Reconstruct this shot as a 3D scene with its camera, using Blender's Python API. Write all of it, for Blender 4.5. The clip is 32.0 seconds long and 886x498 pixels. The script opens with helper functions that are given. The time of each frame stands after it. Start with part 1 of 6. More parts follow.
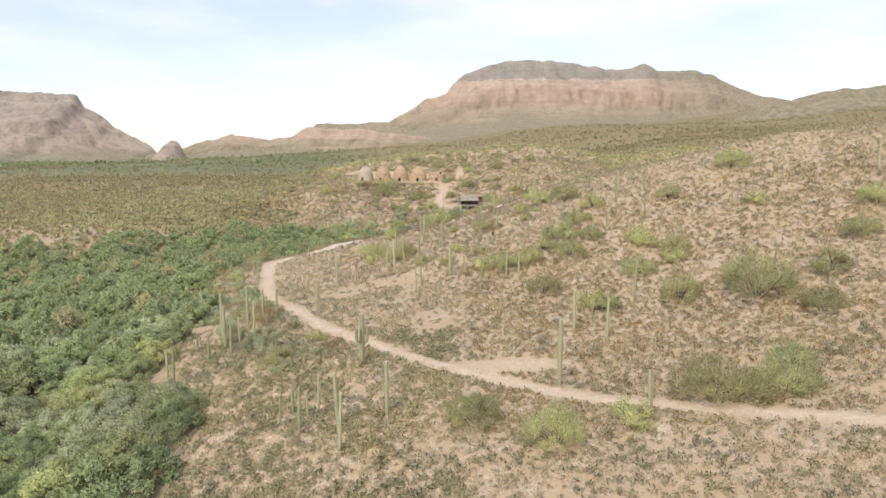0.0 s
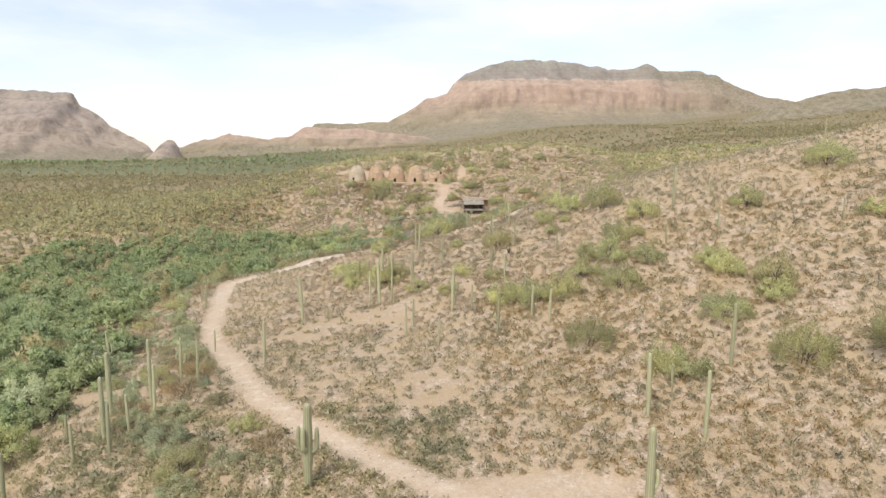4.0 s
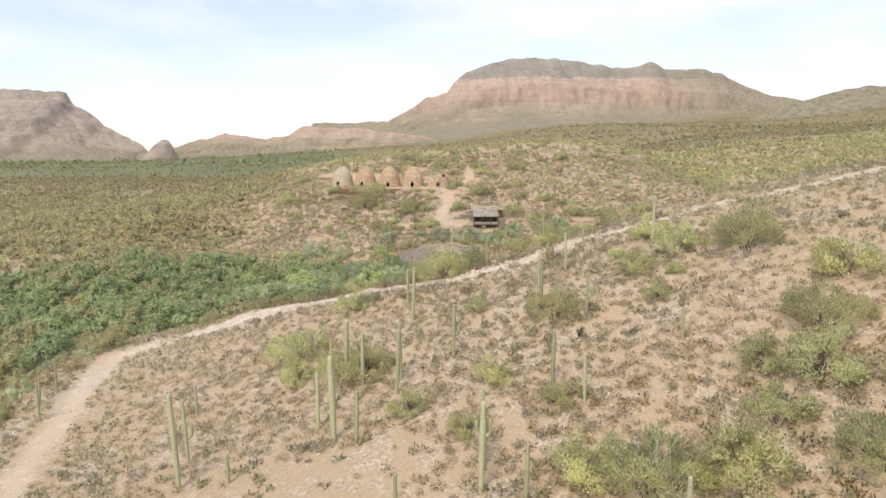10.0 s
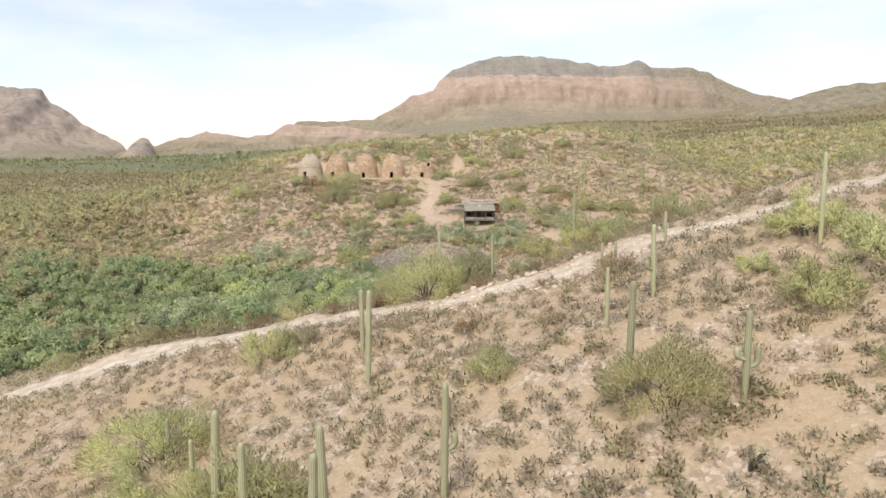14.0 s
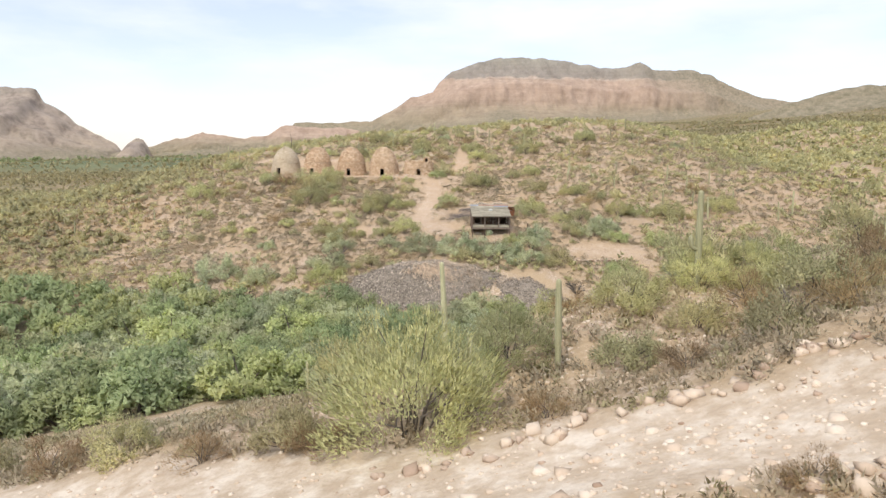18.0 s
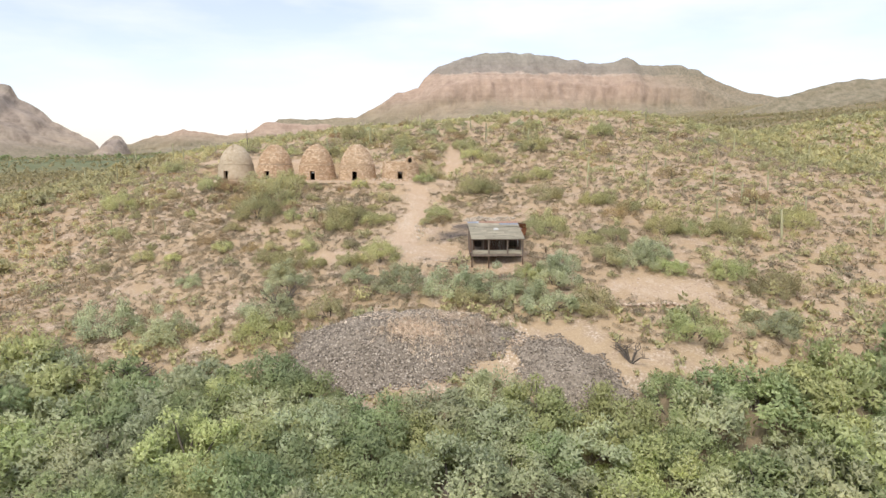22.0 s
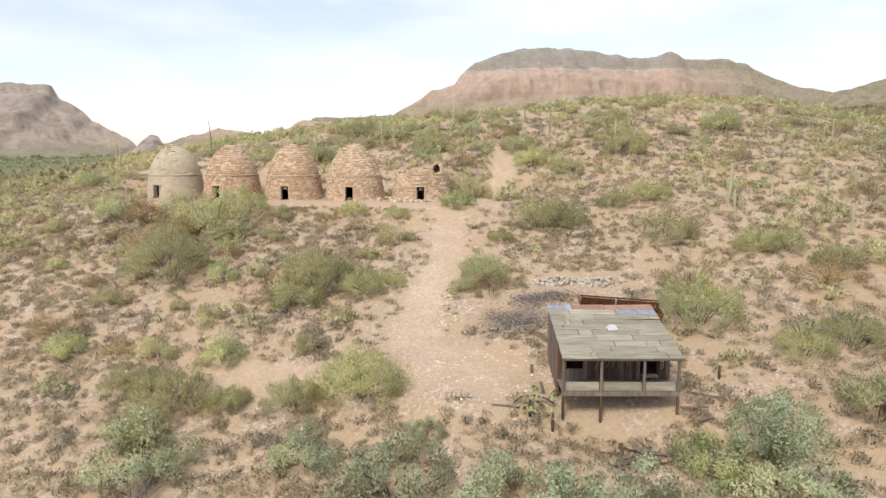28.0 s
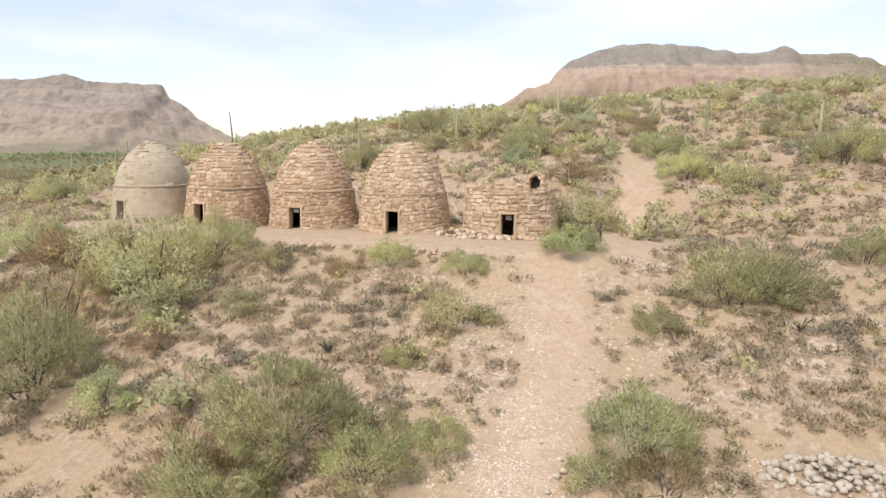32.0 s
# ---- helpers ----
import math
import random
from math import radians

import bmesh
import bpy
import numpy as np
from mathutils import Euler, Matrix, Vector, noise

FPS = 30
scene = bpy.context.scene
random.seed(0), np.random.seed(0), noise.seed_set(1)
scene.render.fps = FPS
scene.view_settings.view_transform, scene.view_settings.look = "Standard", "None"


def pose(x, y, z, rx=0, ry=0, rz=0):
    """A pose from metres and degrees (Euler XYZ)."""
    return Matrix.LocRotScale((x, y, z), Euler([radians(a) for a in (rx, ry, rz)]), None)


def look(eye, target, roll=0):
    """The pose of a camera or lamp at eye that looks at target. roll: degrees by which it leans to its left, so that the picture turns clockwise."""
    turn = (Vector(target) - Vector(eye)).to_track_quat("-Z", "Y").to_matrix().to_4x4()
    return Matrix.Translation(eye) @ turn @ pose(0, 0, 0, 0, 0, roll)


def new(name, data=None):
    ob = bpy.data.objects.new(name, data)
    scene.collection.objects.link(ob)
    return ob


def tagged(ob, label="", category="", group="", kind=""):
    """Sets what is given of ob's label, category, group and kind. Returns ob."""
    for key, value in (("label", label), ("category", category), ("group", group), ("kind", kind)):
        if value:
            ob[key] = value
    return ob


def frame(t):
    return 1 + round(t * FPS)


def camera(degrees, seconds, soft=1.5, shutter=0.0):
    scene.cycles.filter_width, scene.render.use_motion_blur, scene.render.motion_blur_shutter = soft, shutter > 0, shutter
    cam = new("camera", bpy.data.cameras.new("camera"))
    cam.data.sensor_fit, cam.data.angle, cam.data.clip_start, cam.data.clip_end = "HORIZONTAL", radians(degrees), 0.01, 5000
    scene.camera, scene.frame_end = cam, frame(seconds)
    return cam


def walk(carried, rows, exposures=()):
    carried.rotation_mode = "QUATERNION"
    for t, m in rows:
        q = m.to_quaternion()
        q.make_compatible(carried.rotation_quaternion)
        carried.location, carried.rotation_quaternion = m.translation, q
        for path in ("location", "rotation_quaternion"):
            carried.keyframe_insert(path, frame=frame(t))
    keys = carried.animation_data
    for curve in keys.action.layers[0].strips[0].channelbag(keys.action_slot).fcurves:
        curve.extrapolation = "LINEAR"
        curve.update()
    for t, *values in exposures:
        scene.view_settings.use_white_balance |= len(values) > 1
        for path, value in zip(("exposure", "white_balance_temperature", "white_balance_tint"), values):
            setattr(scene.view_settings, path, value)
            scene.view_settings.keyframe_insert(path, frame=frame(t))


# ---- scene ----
EXPO = 0.0
cam = camera(67.1, 32.0)
ROWS = [
    (0.0, 0.000, 0.000, 30.000, 81.801, 0.190, -0.002),
    (0.5, -0.064, 4.086, 29.295, 81.757, 0.224, -0.018),
    (1.0, -0.143, 8.179, 28.796, 81.769, 0.182, -0.055),
    (1.5, -0.160, 12.253, 28.671, 81.774, 0.108, -0.011),
    (2.0, -0.140, 16.308, 28.635, 81.840, 0.117, 0.013),
    (2.5, -0.124, 20.320, 28.684, 81.843, 0.057, 0.025),
    (3.0, -0.079, 24.302, 28.677, 81.852, 0.014, 0.048),
    (3.5, -0.131, 28.321, 28.674, 81.870, -0.012, 0.039),
    (5.5, -0.023, 44.466, 28.818, 81.846, 0.002, -0.022),
    (6.0, -0.071, 48.531, 28.750, 81.869, 0.006, 0.020),
    (6.5, -0.170, 52.562, 28.809, 81.835, 0.017, 0.014),
    (7.0, -0.338, 56.574, 28.806, 81.853, -0.043, 0.016),
    (7.5, -0.531, 60.643, 28.785, 81.843, -0.014, 0.022),
    (8.0, -0.715, 64.732, 28.767, 81.845, 0.034, 0.035),
    (8.5, -0.946, 68.760, 28.722, 81.881, 0.046, 0.035),
    (9.0, -1.118, 72.828, 28.686, 81.891, 0.024, 0.045),
    (9.5, -1.143, 76.981, 28.596, 81.884, 0.060, 0.050),
    (10.0, -1.159, 81.040, 28.313, 81.859, 0.043, 0.043),
    (10.5, -1.208, 85.082, 27.674, 81.839, 0.070, 0.013),
    (11.0, -1.227, 89.060, 26.977, 81.789, 0.046, -0.090),
    (11.5, -1.268, 93.003, 26.083, 81.760, 0.061, -1.238),
    (12.0, -1.224, 97.014, 25.472, 81.785, 0.043, -1.240),
    (12.5, -1.108, 101.072, 25.153, 81.804, 0.024, -1.219),
    (13.0, -1.047, 105.131, 24.777, 81.827, 0.025, -1.200),
    (13.5, -0.938, 109.180, 24.380, 81.846, 0.010, -1.160),
    (14.0, -0.825, 113.210, 24.039, 81.850, 0.030, -1.147),
    (14.5, -0.757, 117.163, 23.690, 81.913, 0.044, -1.125),
    (16.5, -0.695, 133.173, 22.310, 82.002, -0.202, -1.208),
    (17.0, -0.671, 137.249, 22.086, 82.009, -0.219, -1.199),
    (17.5, -0.648, 141.315, 21.873, 82.047, -0.235, -1.204),
    (18.0, -0.588, 145.336, 21.758, 82.090, -0.212, -1.213),
    (18.5, -0.521, 149.417, 21.807, 82.092, -0.096, -1.192),
    (19.0, -0.436, 153.364, 22.154, 81.951, -0.086, -1.177),
    (19.5, -0.354, 157.292, 22.257, 81.928, -0.059, -2.002),
    (20.0, -0.327, 161.200, 22.300, 81.917, -0.075, -2.380),
    (20.5, -0.296, 165.149, 22.296, 81.884, -0.058, -2.392),
    (21.0, -0.333, 169.063, 22.283, 81.834, -0.064, -2.429),
    (21.5, -0.298, 173.099, 22.295, 81.809, -0.016, -2.442),
    (22.0, -0.192, 177.149, 22.322, 81.788, 0.002, -2.399),
    (22.5, -0.105, 181.133, 22.384, 81.748, 0.004, -2.374),
    (23.0, -0.019, 185.043, 22.412, 81.764, 0.030, -2.369),
    (23.5, 0.061, 188.909, 22.508, 81.716, 0.037, -2.377),
    (24.0, 0.022, 192.782, 22.588, 81.699, 0.008, -2.450),
    (24.5, 0.048, 196.683, 22.602, 81.672, 0.074, -2.471),
    (26.5, 0.565, 212.888, 22.734, 81.643, 0.295, -2.342),
    (27.0, 0.536, 217.075, 22.850, 81.624, 0.278, -1.208),
    (27.5, 0.569, 221.188, 22.961, 81.646, 0.200, 0.088),
    (28.0, 0.655, 225.262, 23.073, 81.620, 0.163, 0.669),
    (28.5, 0.646, 229.337, 23.152, 81.642, 0.044, 2.159),
    (29.0, 0.640, 233.407, 23.204, 81.587, -0.046, 3.080),
    (29.5, 0.634, 237.476, 23.193, 81.624, -0.074, 4.034),
    (30.0, 0.603, 241.491, 23.197, 81.640, -0.109, 4.931),
    (30.5, 0.504, 245.470, 23.240, 81.632, -0.142, 5.805),
    (31.0, 0.283, 249.426, 23.277, 81.583, -0.193, 7.260),
    (31.5, -0.110, 253.402, 23.306, 81.560, -0.208, 8.491),
    (32.0, -0.577, 257.406, 23.359, 81.538, -0.273, 8.458),
]
walk(cam, [(t, pose(x, y, z, rx, ry, rz)) for t, x, y, z, rx, ry, rz in ROWS], [(0.0, EXPO), (32.0, EXPO)])

# ---- light: a bright, thinly overcast sky and a weak, wide sun ----
SUN_EL, SUN_AZ = 52.0, 205.0  # degrees; azimuth clockwise from +y
sun = new("sun", bpy.data.lights.new("sun", "SUN"))
sun.data.energy, sun.data.angle, sun.data.color = 2.95, radians(16), (1.0, 0.93, 0.81)
sun_way = Vector((math.sin(radians(SUN_AZ)) * math.cos(radians(SUN_EL)), math.cos(radians(SUN_AZ)) * math.cos(radians(SUN_EL)), math.sin(radians(SUN_EL))))
sun.matrix_world = look(sun_way * 100, (0, 0, 0))
world = bpy.data.worlds.new("world")
scene.world = world
world.use_nodes = True
wt = world.node_tree
wt.nodes.clear()
w_out = wt.nodes.new("ShaderNodeOutputWorld")
w_bg = wt.nodes.new("ShaderNodeBackground")
w_sky = wt.nodes.new("ShaderNodeTexSky")
w_sky.sky_type, w_sky.sun_disc = "NISHITA", False
w_sky.sun_elevation, w_sky.sun_rotation = radians(SUN_EL), radians(SUN_AZ)
w_sky.dust_density = 0.6
w_co = wt.nodes.new("ShaderNodeTexCoord")
w_map = wt.nodes.new("ShaderNodeMapping")
w_map.inputs["Scale"].default_value = (1.1, 1.1, 4.2)
w_map.inputs["Rotation"].default_value = (0.0, 0.12, 0.3)
w_noise = wt.nodes.new("ShaderNodeTexNoise")
w_noise.inputs["Scale"].default_value, w_noise.inputs["Detail"].default_value = 2.1, 7.0
w_noise.inputs["Roughness"].default_value = 0.52
w_ramp = wt.nodes.new("ShaderNodeValToRGB")
w_ramp.color_ramp.elements[0].position, w_ramp.color_ramp.elements[1].position = 0.43, 0.70
w_ramp.color_ramp.elements[0].color, w_ramp.color_ramp.elements[1].color = (0.36, 0.36, 0.36, 1), (1, 1, 1, 1)
w_mix = wt.nodes.new("ShaderNodeMix")
w_mix.data_type = "RGBA"
w_mix.inputs["B"].default_value = (8.9, 9.1, 9.5, 1)  # cloud, in the sky's own unit
wt.links.new(w_co.outputs["Generated"], w_map.inputs["Vector"])
wt.links.new(w_map.outputs["Vector"], w_noise.inputs["Vector"])
wt.links.new(w_noise.outputs["Fac"], w_ramp.inputs["Fac"])
wt.links.new(w_ramp.outputs["Color"], w_mix.inputs["Factor"])
w_gain = wt.nodes.new("ShaderNodeVectorMath")  # thin high haze in the blue
w_gain.operation = "MULTIPLY"
w_gain.inputs[1].default_value = (1.62, 1.45, 1.5)
wt.links.new(w_sky.outputs["Color"], w_gain.inputs[0])
wt.links.new(w_gain.outputs["Vector"], w_mix.inputs["A"])
wt.links.new(w_mix.outputs["Result"], w_bg.inputs["Color"])
wt.links.new(w_bg.outputs["Background"], w_out.inputs["Surface"])
w_bg.inputs["Strength"].default_value = 0.122


# ---- materials ----
def material(name, rough=0.9):
    m = bpy.data.materials.new(name)
    m.use_nodes = True
    b = m.node_tree.nodes["Principled BSDF"]
    b.inputs["Roughness"].default_value = rough
    b.inputs["Specular IOR Level"].default_value = 0.25
    return m, m.node_tree, b


def node(nt, kind, **values):
    n = nt.nodes.new(kind)
    for key, value in values.items():
        n.inputs[key.replace("_", " ")].default_value = value
    return n


def where(nt, local=True):
    co = nt.nodes.new("ShaderNodeTexCoord" if local else "ShaderNodeNewGeometry")
    return co.outputs["Object" if local else "Position"]


def noise_of(nt, vec, scale, detail=4.0, rough=0.55, stretch=None):
    if stretch:
        mp = nt.nodes.new("ShaderNodeMapping")
        mp.inputs["Scale"].default_value = stretch
        nt.links.new(vec, mp.inputs["Vector"])
        vec = mp.outputs["Vector"]
    n = node(nt, "ShaderNodeTexNoise", Scale=scale, Detail=detail, Roughness=rough)
    nt.links.new(vec, n.inputs["Vector"])
    return n.outputs["Fac"]


def ramp(nt, fac, stops):
    r = nt.nodes.new("ShaderNodeValToRGB")
    els = r.color_ramp.elements
    while len(els) < len(stops):
        els.new(0.5)
    for e, (p, c) in zip(els, stops):
        e.position, e.color = p, (*c, 1) if len(c) == 3 else c
    nt.links.new(fac, r.inputs["Fac"])
    return r.outputs["Color"]


def blend(nt, fac, a, b, mode="MIX"):
    m = nt.nodes.new("ShaderNodeMix")
    m.data_type, m.blend_type = "RGBA", mode
    for value, key in ((fac, "Factor"), (a, "A"), (b, "B")):
        socket = m.inputs[key] if key == "Factor" else next(s for s in m.inputs if s.name == key and s.type == "RGBA")
        if isinstance(value, (int, float)):
            socket.default_value = value
        elif isinstance(value, tuple):
            socket.default_value = (*value, 1)
        else:
            nt.links.new(value, socket)
    return next(s for s in m.outputs if s.type == "RGBA")


def relief(nt, bsdf, height, strength, distance):
    b = node(nt, "ShaderNodeBump", Strength=strength, Distance=distance)
    nt.links.new(height, b.inputs["Height"])
    nt.links.new(b.outputs["Normal"], bsdf.inputs["Normal"])


def attribute(nt, name):
    a = nt.nodes.new("ShaderNodeAttribute")
    a.attribute_name = name
    return a.outputs["Fac"]


def random_tone(nt, low, high, island=False):
    src = nt.nodes.new("ShaderNodeNewGeometry" if island else "ShaderNodeObjectInfo")
    out = src.outputs["Random Per Island" if island else "Random"]
    r = nt.nodes.new("ShaderNodeMapRange")
    r.inputs["To Min"].default_value, r.inputs["To Max"].default_value = low, high
    nt.links.new(out, r.inputs["Value"])
    return r.outputs["Result"], out


def toned(nt, col, value):
    """The colour times a grey value."""
    h = nt.nodes.new("ShaderNodeHueSaturation")
    nt.links.new(col, h.inputs["Color"])
    nt.links.new(value, h.inputs["Value"])
    return h.outputs["Color"]


def foliage(name, dark, light, translucent=0.5, hue=0.012):
    """Leaves and twigs: tones from blade to blade and from plant to plant, patches over the land, a little light let through."""
    m, nt, b = material(name, 0.75)
    tone, rnd = random_tone(nt, 0.85, 1.13, island=True)
    pos = where(nt, local=False)
    col = ramp(nt, noise_of(nt, pos, 1.3, 4, 0.65), [(0.36, dark), (0.64, light)])
    col = blend(nt, 0.6, col, ramp(nt, noise_of(nt, pos, 7.0, 3, 0.7), [(0.36, (0.68, 0.66, 0.62)), (0.64, (1.12, 1.12, 1.08))]), "MULTIPLY")
    col = toned(nt, col, tone)
    per, prnd = random_tone(nt, 0.82, 1.15)
    col = toned(nt, col, per)
    patch = noise_of(nt, pos, 0.16, 3, 0.5)
    col = blend(nt, 0.7, col, ramp(nt, patch, [(0.35, (0.74, 0.78, 0.8)), (0.65, (1.15, 1.1, 1.0))]), "MULTIPLY")
    h = nt.nodes.new("ShaderNodeHueSaturation")
    mr = nt.nodes.new("ShaderNodeMapRange")
    mr.inputs["To Min"].default_value, mr.inputs["To Max"].default_value = 0.5 - hue, 0.5 + hue
    nt.links.new(prnd, mr.inputs["Value"])
    nt.links.new(mr.outputs["Result"], h.inputs["Hue"])
    nt.links.new(col, h.inputs["Color"])
    nt.links.new(h.outputs["Color"], b.inputs["Base Color"])
    tr = nt.nodes.new("ShaderNodeBsdfTranslucent")
    nt.links.new(h.outputs["Color"], tr.inputs["Color"])
    mx = nt.nodes.new("ShaderNodeMixShader")
    mx.inputs["Fac"].default_value = translucent
    nt.links.new(b.outputs["BSDF"], mx.inputs[1])
    nt.links.new(tr.outputs["BSDF"], mx.inputs[2])
    nt.links.new(mx.outputs["Shader"], nt.nodes["Material Output"].inputs["Surface"])
    return m


def earth_material():
    m, nt, b = material("desert_earth", 0.95)
    pos = where(nt, local=False)
    big = noise_of(nt, pos, 0.035, 5)
    mid = noise_of(nt, pos, 0.35, 6, 0.6)
    fine = noise_of(nt, pos, 3.5, 5, 0.65)
    sand = ramp(nt, big, [(0.3, (0.36, 0.265, 0.162)), (0.5, (0.42, 0.318, 0.20)), (0.72, (0.45, 0.355, 0.235))])
    sand = blend(nt, ramp(nt, mid, [(0.35, (0, 0, 0)), (0.7, (0.55, 0.55, 0.55))]), sand, (0.395, 0.305, 0.21))
    sand = blend(nt, 0.5, sand, ramp(nt, fine, [(0.3, (0.31, 0.22, 0.137)), (0.7, (0.51, 0.39, 0.26))]))
    # gravel: light and dark stones
    vor = node(nt, "ShaderNodeTexVoronoi", Scale=5.0)
    nt.links.new(pos, vor.inputs["Vector"])
    stone = ramp(nt, vor.outputs["Color"], [(0.25, (0.25, 0.19, 0.15)), (0.6, (0.48, 0.38, 0.3)), (0.9, (0.72, 0.64, 0.56))])
    sand = blend(nt, ramp(nt, mid, [(0.45, (0, 0, 0)), (0.62, (0.5, 0.5, 0.5))]), sand, stone)
    # paler, reddish soil on the hill of the ovens
    sand = blend(nt, attribute(nt, "red"), sand, blend(nt, 1.0, sand, (1.0, 0.975, 0.975), "MULTIPLY"))
    chips = node(nt, "ShaderNodeTexVoronoi", Scale=11.0)
    nt.links.new(pos, chips.inputs["Vector"])
    chip = blend(nt, 1.0, ramp(nt, chips.outputs["Distance"], [(0.16, (1, 1, 1)), (0.26, (0, 0, 0))]), ramp(nt, chips.outputs["Color"], [(0.55, (0, 0, 0)), (0.62, (0.8, 0.8, 0.8))]), "MULTIPLY")
    sand = blend(nt, chip, sand, (0.66, 0.56, 0.45))
    # trodden track: paler and smoother
    track = ramp(nt, fine, [(0.3, (0.46, 0.35, 0.245)), (0.7, (0.56, 0.45, 0.335))])
    track = blend(nt, ramp(nt, noise_of(nt, pos, 0.8, 5, 0.6), [(0.52, (0, 0, 0)), (0.66, (0.6, 0.6, 0.6))]), track, (0.64, 0.545, 0.44))
    track = blend(nt, attribute(nt, "red"), track, blend(nt, 1.0, track, (0.95, 0.895, 0.875), "MULTIPLY"))
    col = blend(nt, attribute(nt, "track"), sand, track)
    chalk = ramp(nt, noise_of(nt, pos, 0.9, 6, 0.65), [(0.40, (0.42, 0.335, 0.25)), (0.52, (0.54, 0.455, 0.365)), (0.64, (0.70, 0.635, 0.55))])
    col = blend(nt, attribute(nt, "chalk"), col, chalk)
    col = blend(nt, attribute(nt, "coal"), col, ramp(nt, fine, [(0.35, (0.06, 0.05, 0.045)), (0.65, (0.17, 0.14, 0.12))]))
    # far land: low scrub seen as a mottle
    scrub_far = ramp(nt, noise_of(nt, pos, 0.16, 6, 0.7), [(0.38, (0.14, 0.13, 0.065)), (0.50, (0.22, 0.19, 0.10)), (0.62, (0.36, 0.285, 0.17))])
    rusty = ramp(nt, noise_of(nt, pos, 0.022, 5, 0.6), [(0.42, (0, 0, 0)), (0.62, (0.75, 0.75, 0.75))])
    scrub_far = blend(nt, rusty, scrub_far, ramp(nt, noise_of(nt, pos, 0.3, 5, 0.7), [(0.4, (0.17, 0.12, 0.058)), (0.6, (0.31, 0.225, 0.12))]))
    col = blend(nt, attribute(nt, "far"), col, scrub_far)
    col = blend(nt, attribute(nt, "valley"), col, ramp(nt, noise_of(nt, pos, 0.05, 6, 0.7), [(0.4, (0.10, 0.125, 0.058)), (0.62, (0.19, 0.20, 0.105))]))
    col = blend(nt, attribute(nt, "grove"), col, ramp(nt, mid, [(0.35, (0.14, 0.12, 0.075)), (0.7, (0.3, 0.235, 0.16))]))
    nt.links.new(col, b.inputs["Base Color"])
    relief(nt, b, blend(nt, 0.4, fine, vor.outputs["Distance"]), 0.6, 0.12)
    return m


def mesa_material(name, green, stops, bedding=0.45, cracks=0.5):
    """Rock in level beds: colours by height, broken up by cracks, grit, scree and dots of scrub."""
    m, nt, b = material(name, 0.95)
    pos = where(nt, local=False)
    band = attribute(nt, "band")
    streak = noise_of(nt, pos, 0.012, 9, 0.72, (1.0, 1.0, 1.6))
    wob = nt.nodes.new("ShaderNodeMath")
    wob.operation = "MULTIPLY_ADD"
    nt.links.new(streak, wob.inputs[0])
    wob.inputs[1].default_value = 0.14
    nt.links.new(band, wob.inputs[2])
    off = nt.nodes.new("ShaderNodeMath")
    off.operation = "SUBTRACT"
    nt.links.new(wob.outputs["Value"], off.inputs[0])
    off.inputs[1].default_value = 0.07
    rock = ramp(nt, off.outputs["Value"], stops)
    beds = noise_of(nt, pos, 1.0, 6, 0.7, (0.0016, 0.0016, 0.055))
    rock = blend(nt, bedding, rock, ramp(nt, beds, [(0.38, (0.68, 0.66, 0.65)), (0.55, (1.0, 1.0, 1.0))]), "MULTIPLY")
    crack = noise_of(nt, pos, 1.0, 7, 0.7, (0.022, 0.022, 0.011))
    rock = blend(nt, cracks, rock, ramp(nt, crack, [(0.34, (0.5, 0.47, 0.46)), (0.5, (1.0, 1.0, 1.0)), (0.66, (1.22, 1.2, 1.15))]), "MULTIPLY")
    grit = noise_of(nt, pos, 0.05, 9, 0.75)
    rock = blend(nt, 0.6, rock, ramp(nt, grit, [(0.3, (0.58, 0.55, 0.53)), (0.7, (1.05, 1.05, 1.05))]), "MULTIPLY")
    # scree and slopes grown with scrub
    scree = ramp(nt, noise_of(nt, pos, 0.09, 7, 0.75), [(0.38, (0.17, 0.16, 0.105)), (0.5, (0.265, 0.232, 0.165)), (0.64, (0.37, 0.315, 0.235))])
    rock = blend(nt, attribute(nt, "talus"), rock, scree)
    rock = blend(nt, ramp(nt, noise_of(nt, pos, 0.02, 6, 0.6), [(0.5, (0, 0, 0)), (0.72, (green,) * 3)]), rock, (0.25, 0.23, 0.145))
    nt.links.new(rock, b.inputs["Base Color"])
    relief(nt, b, blend(nt, 0.35, grit, crack), 0.9, 12.0)
    return m


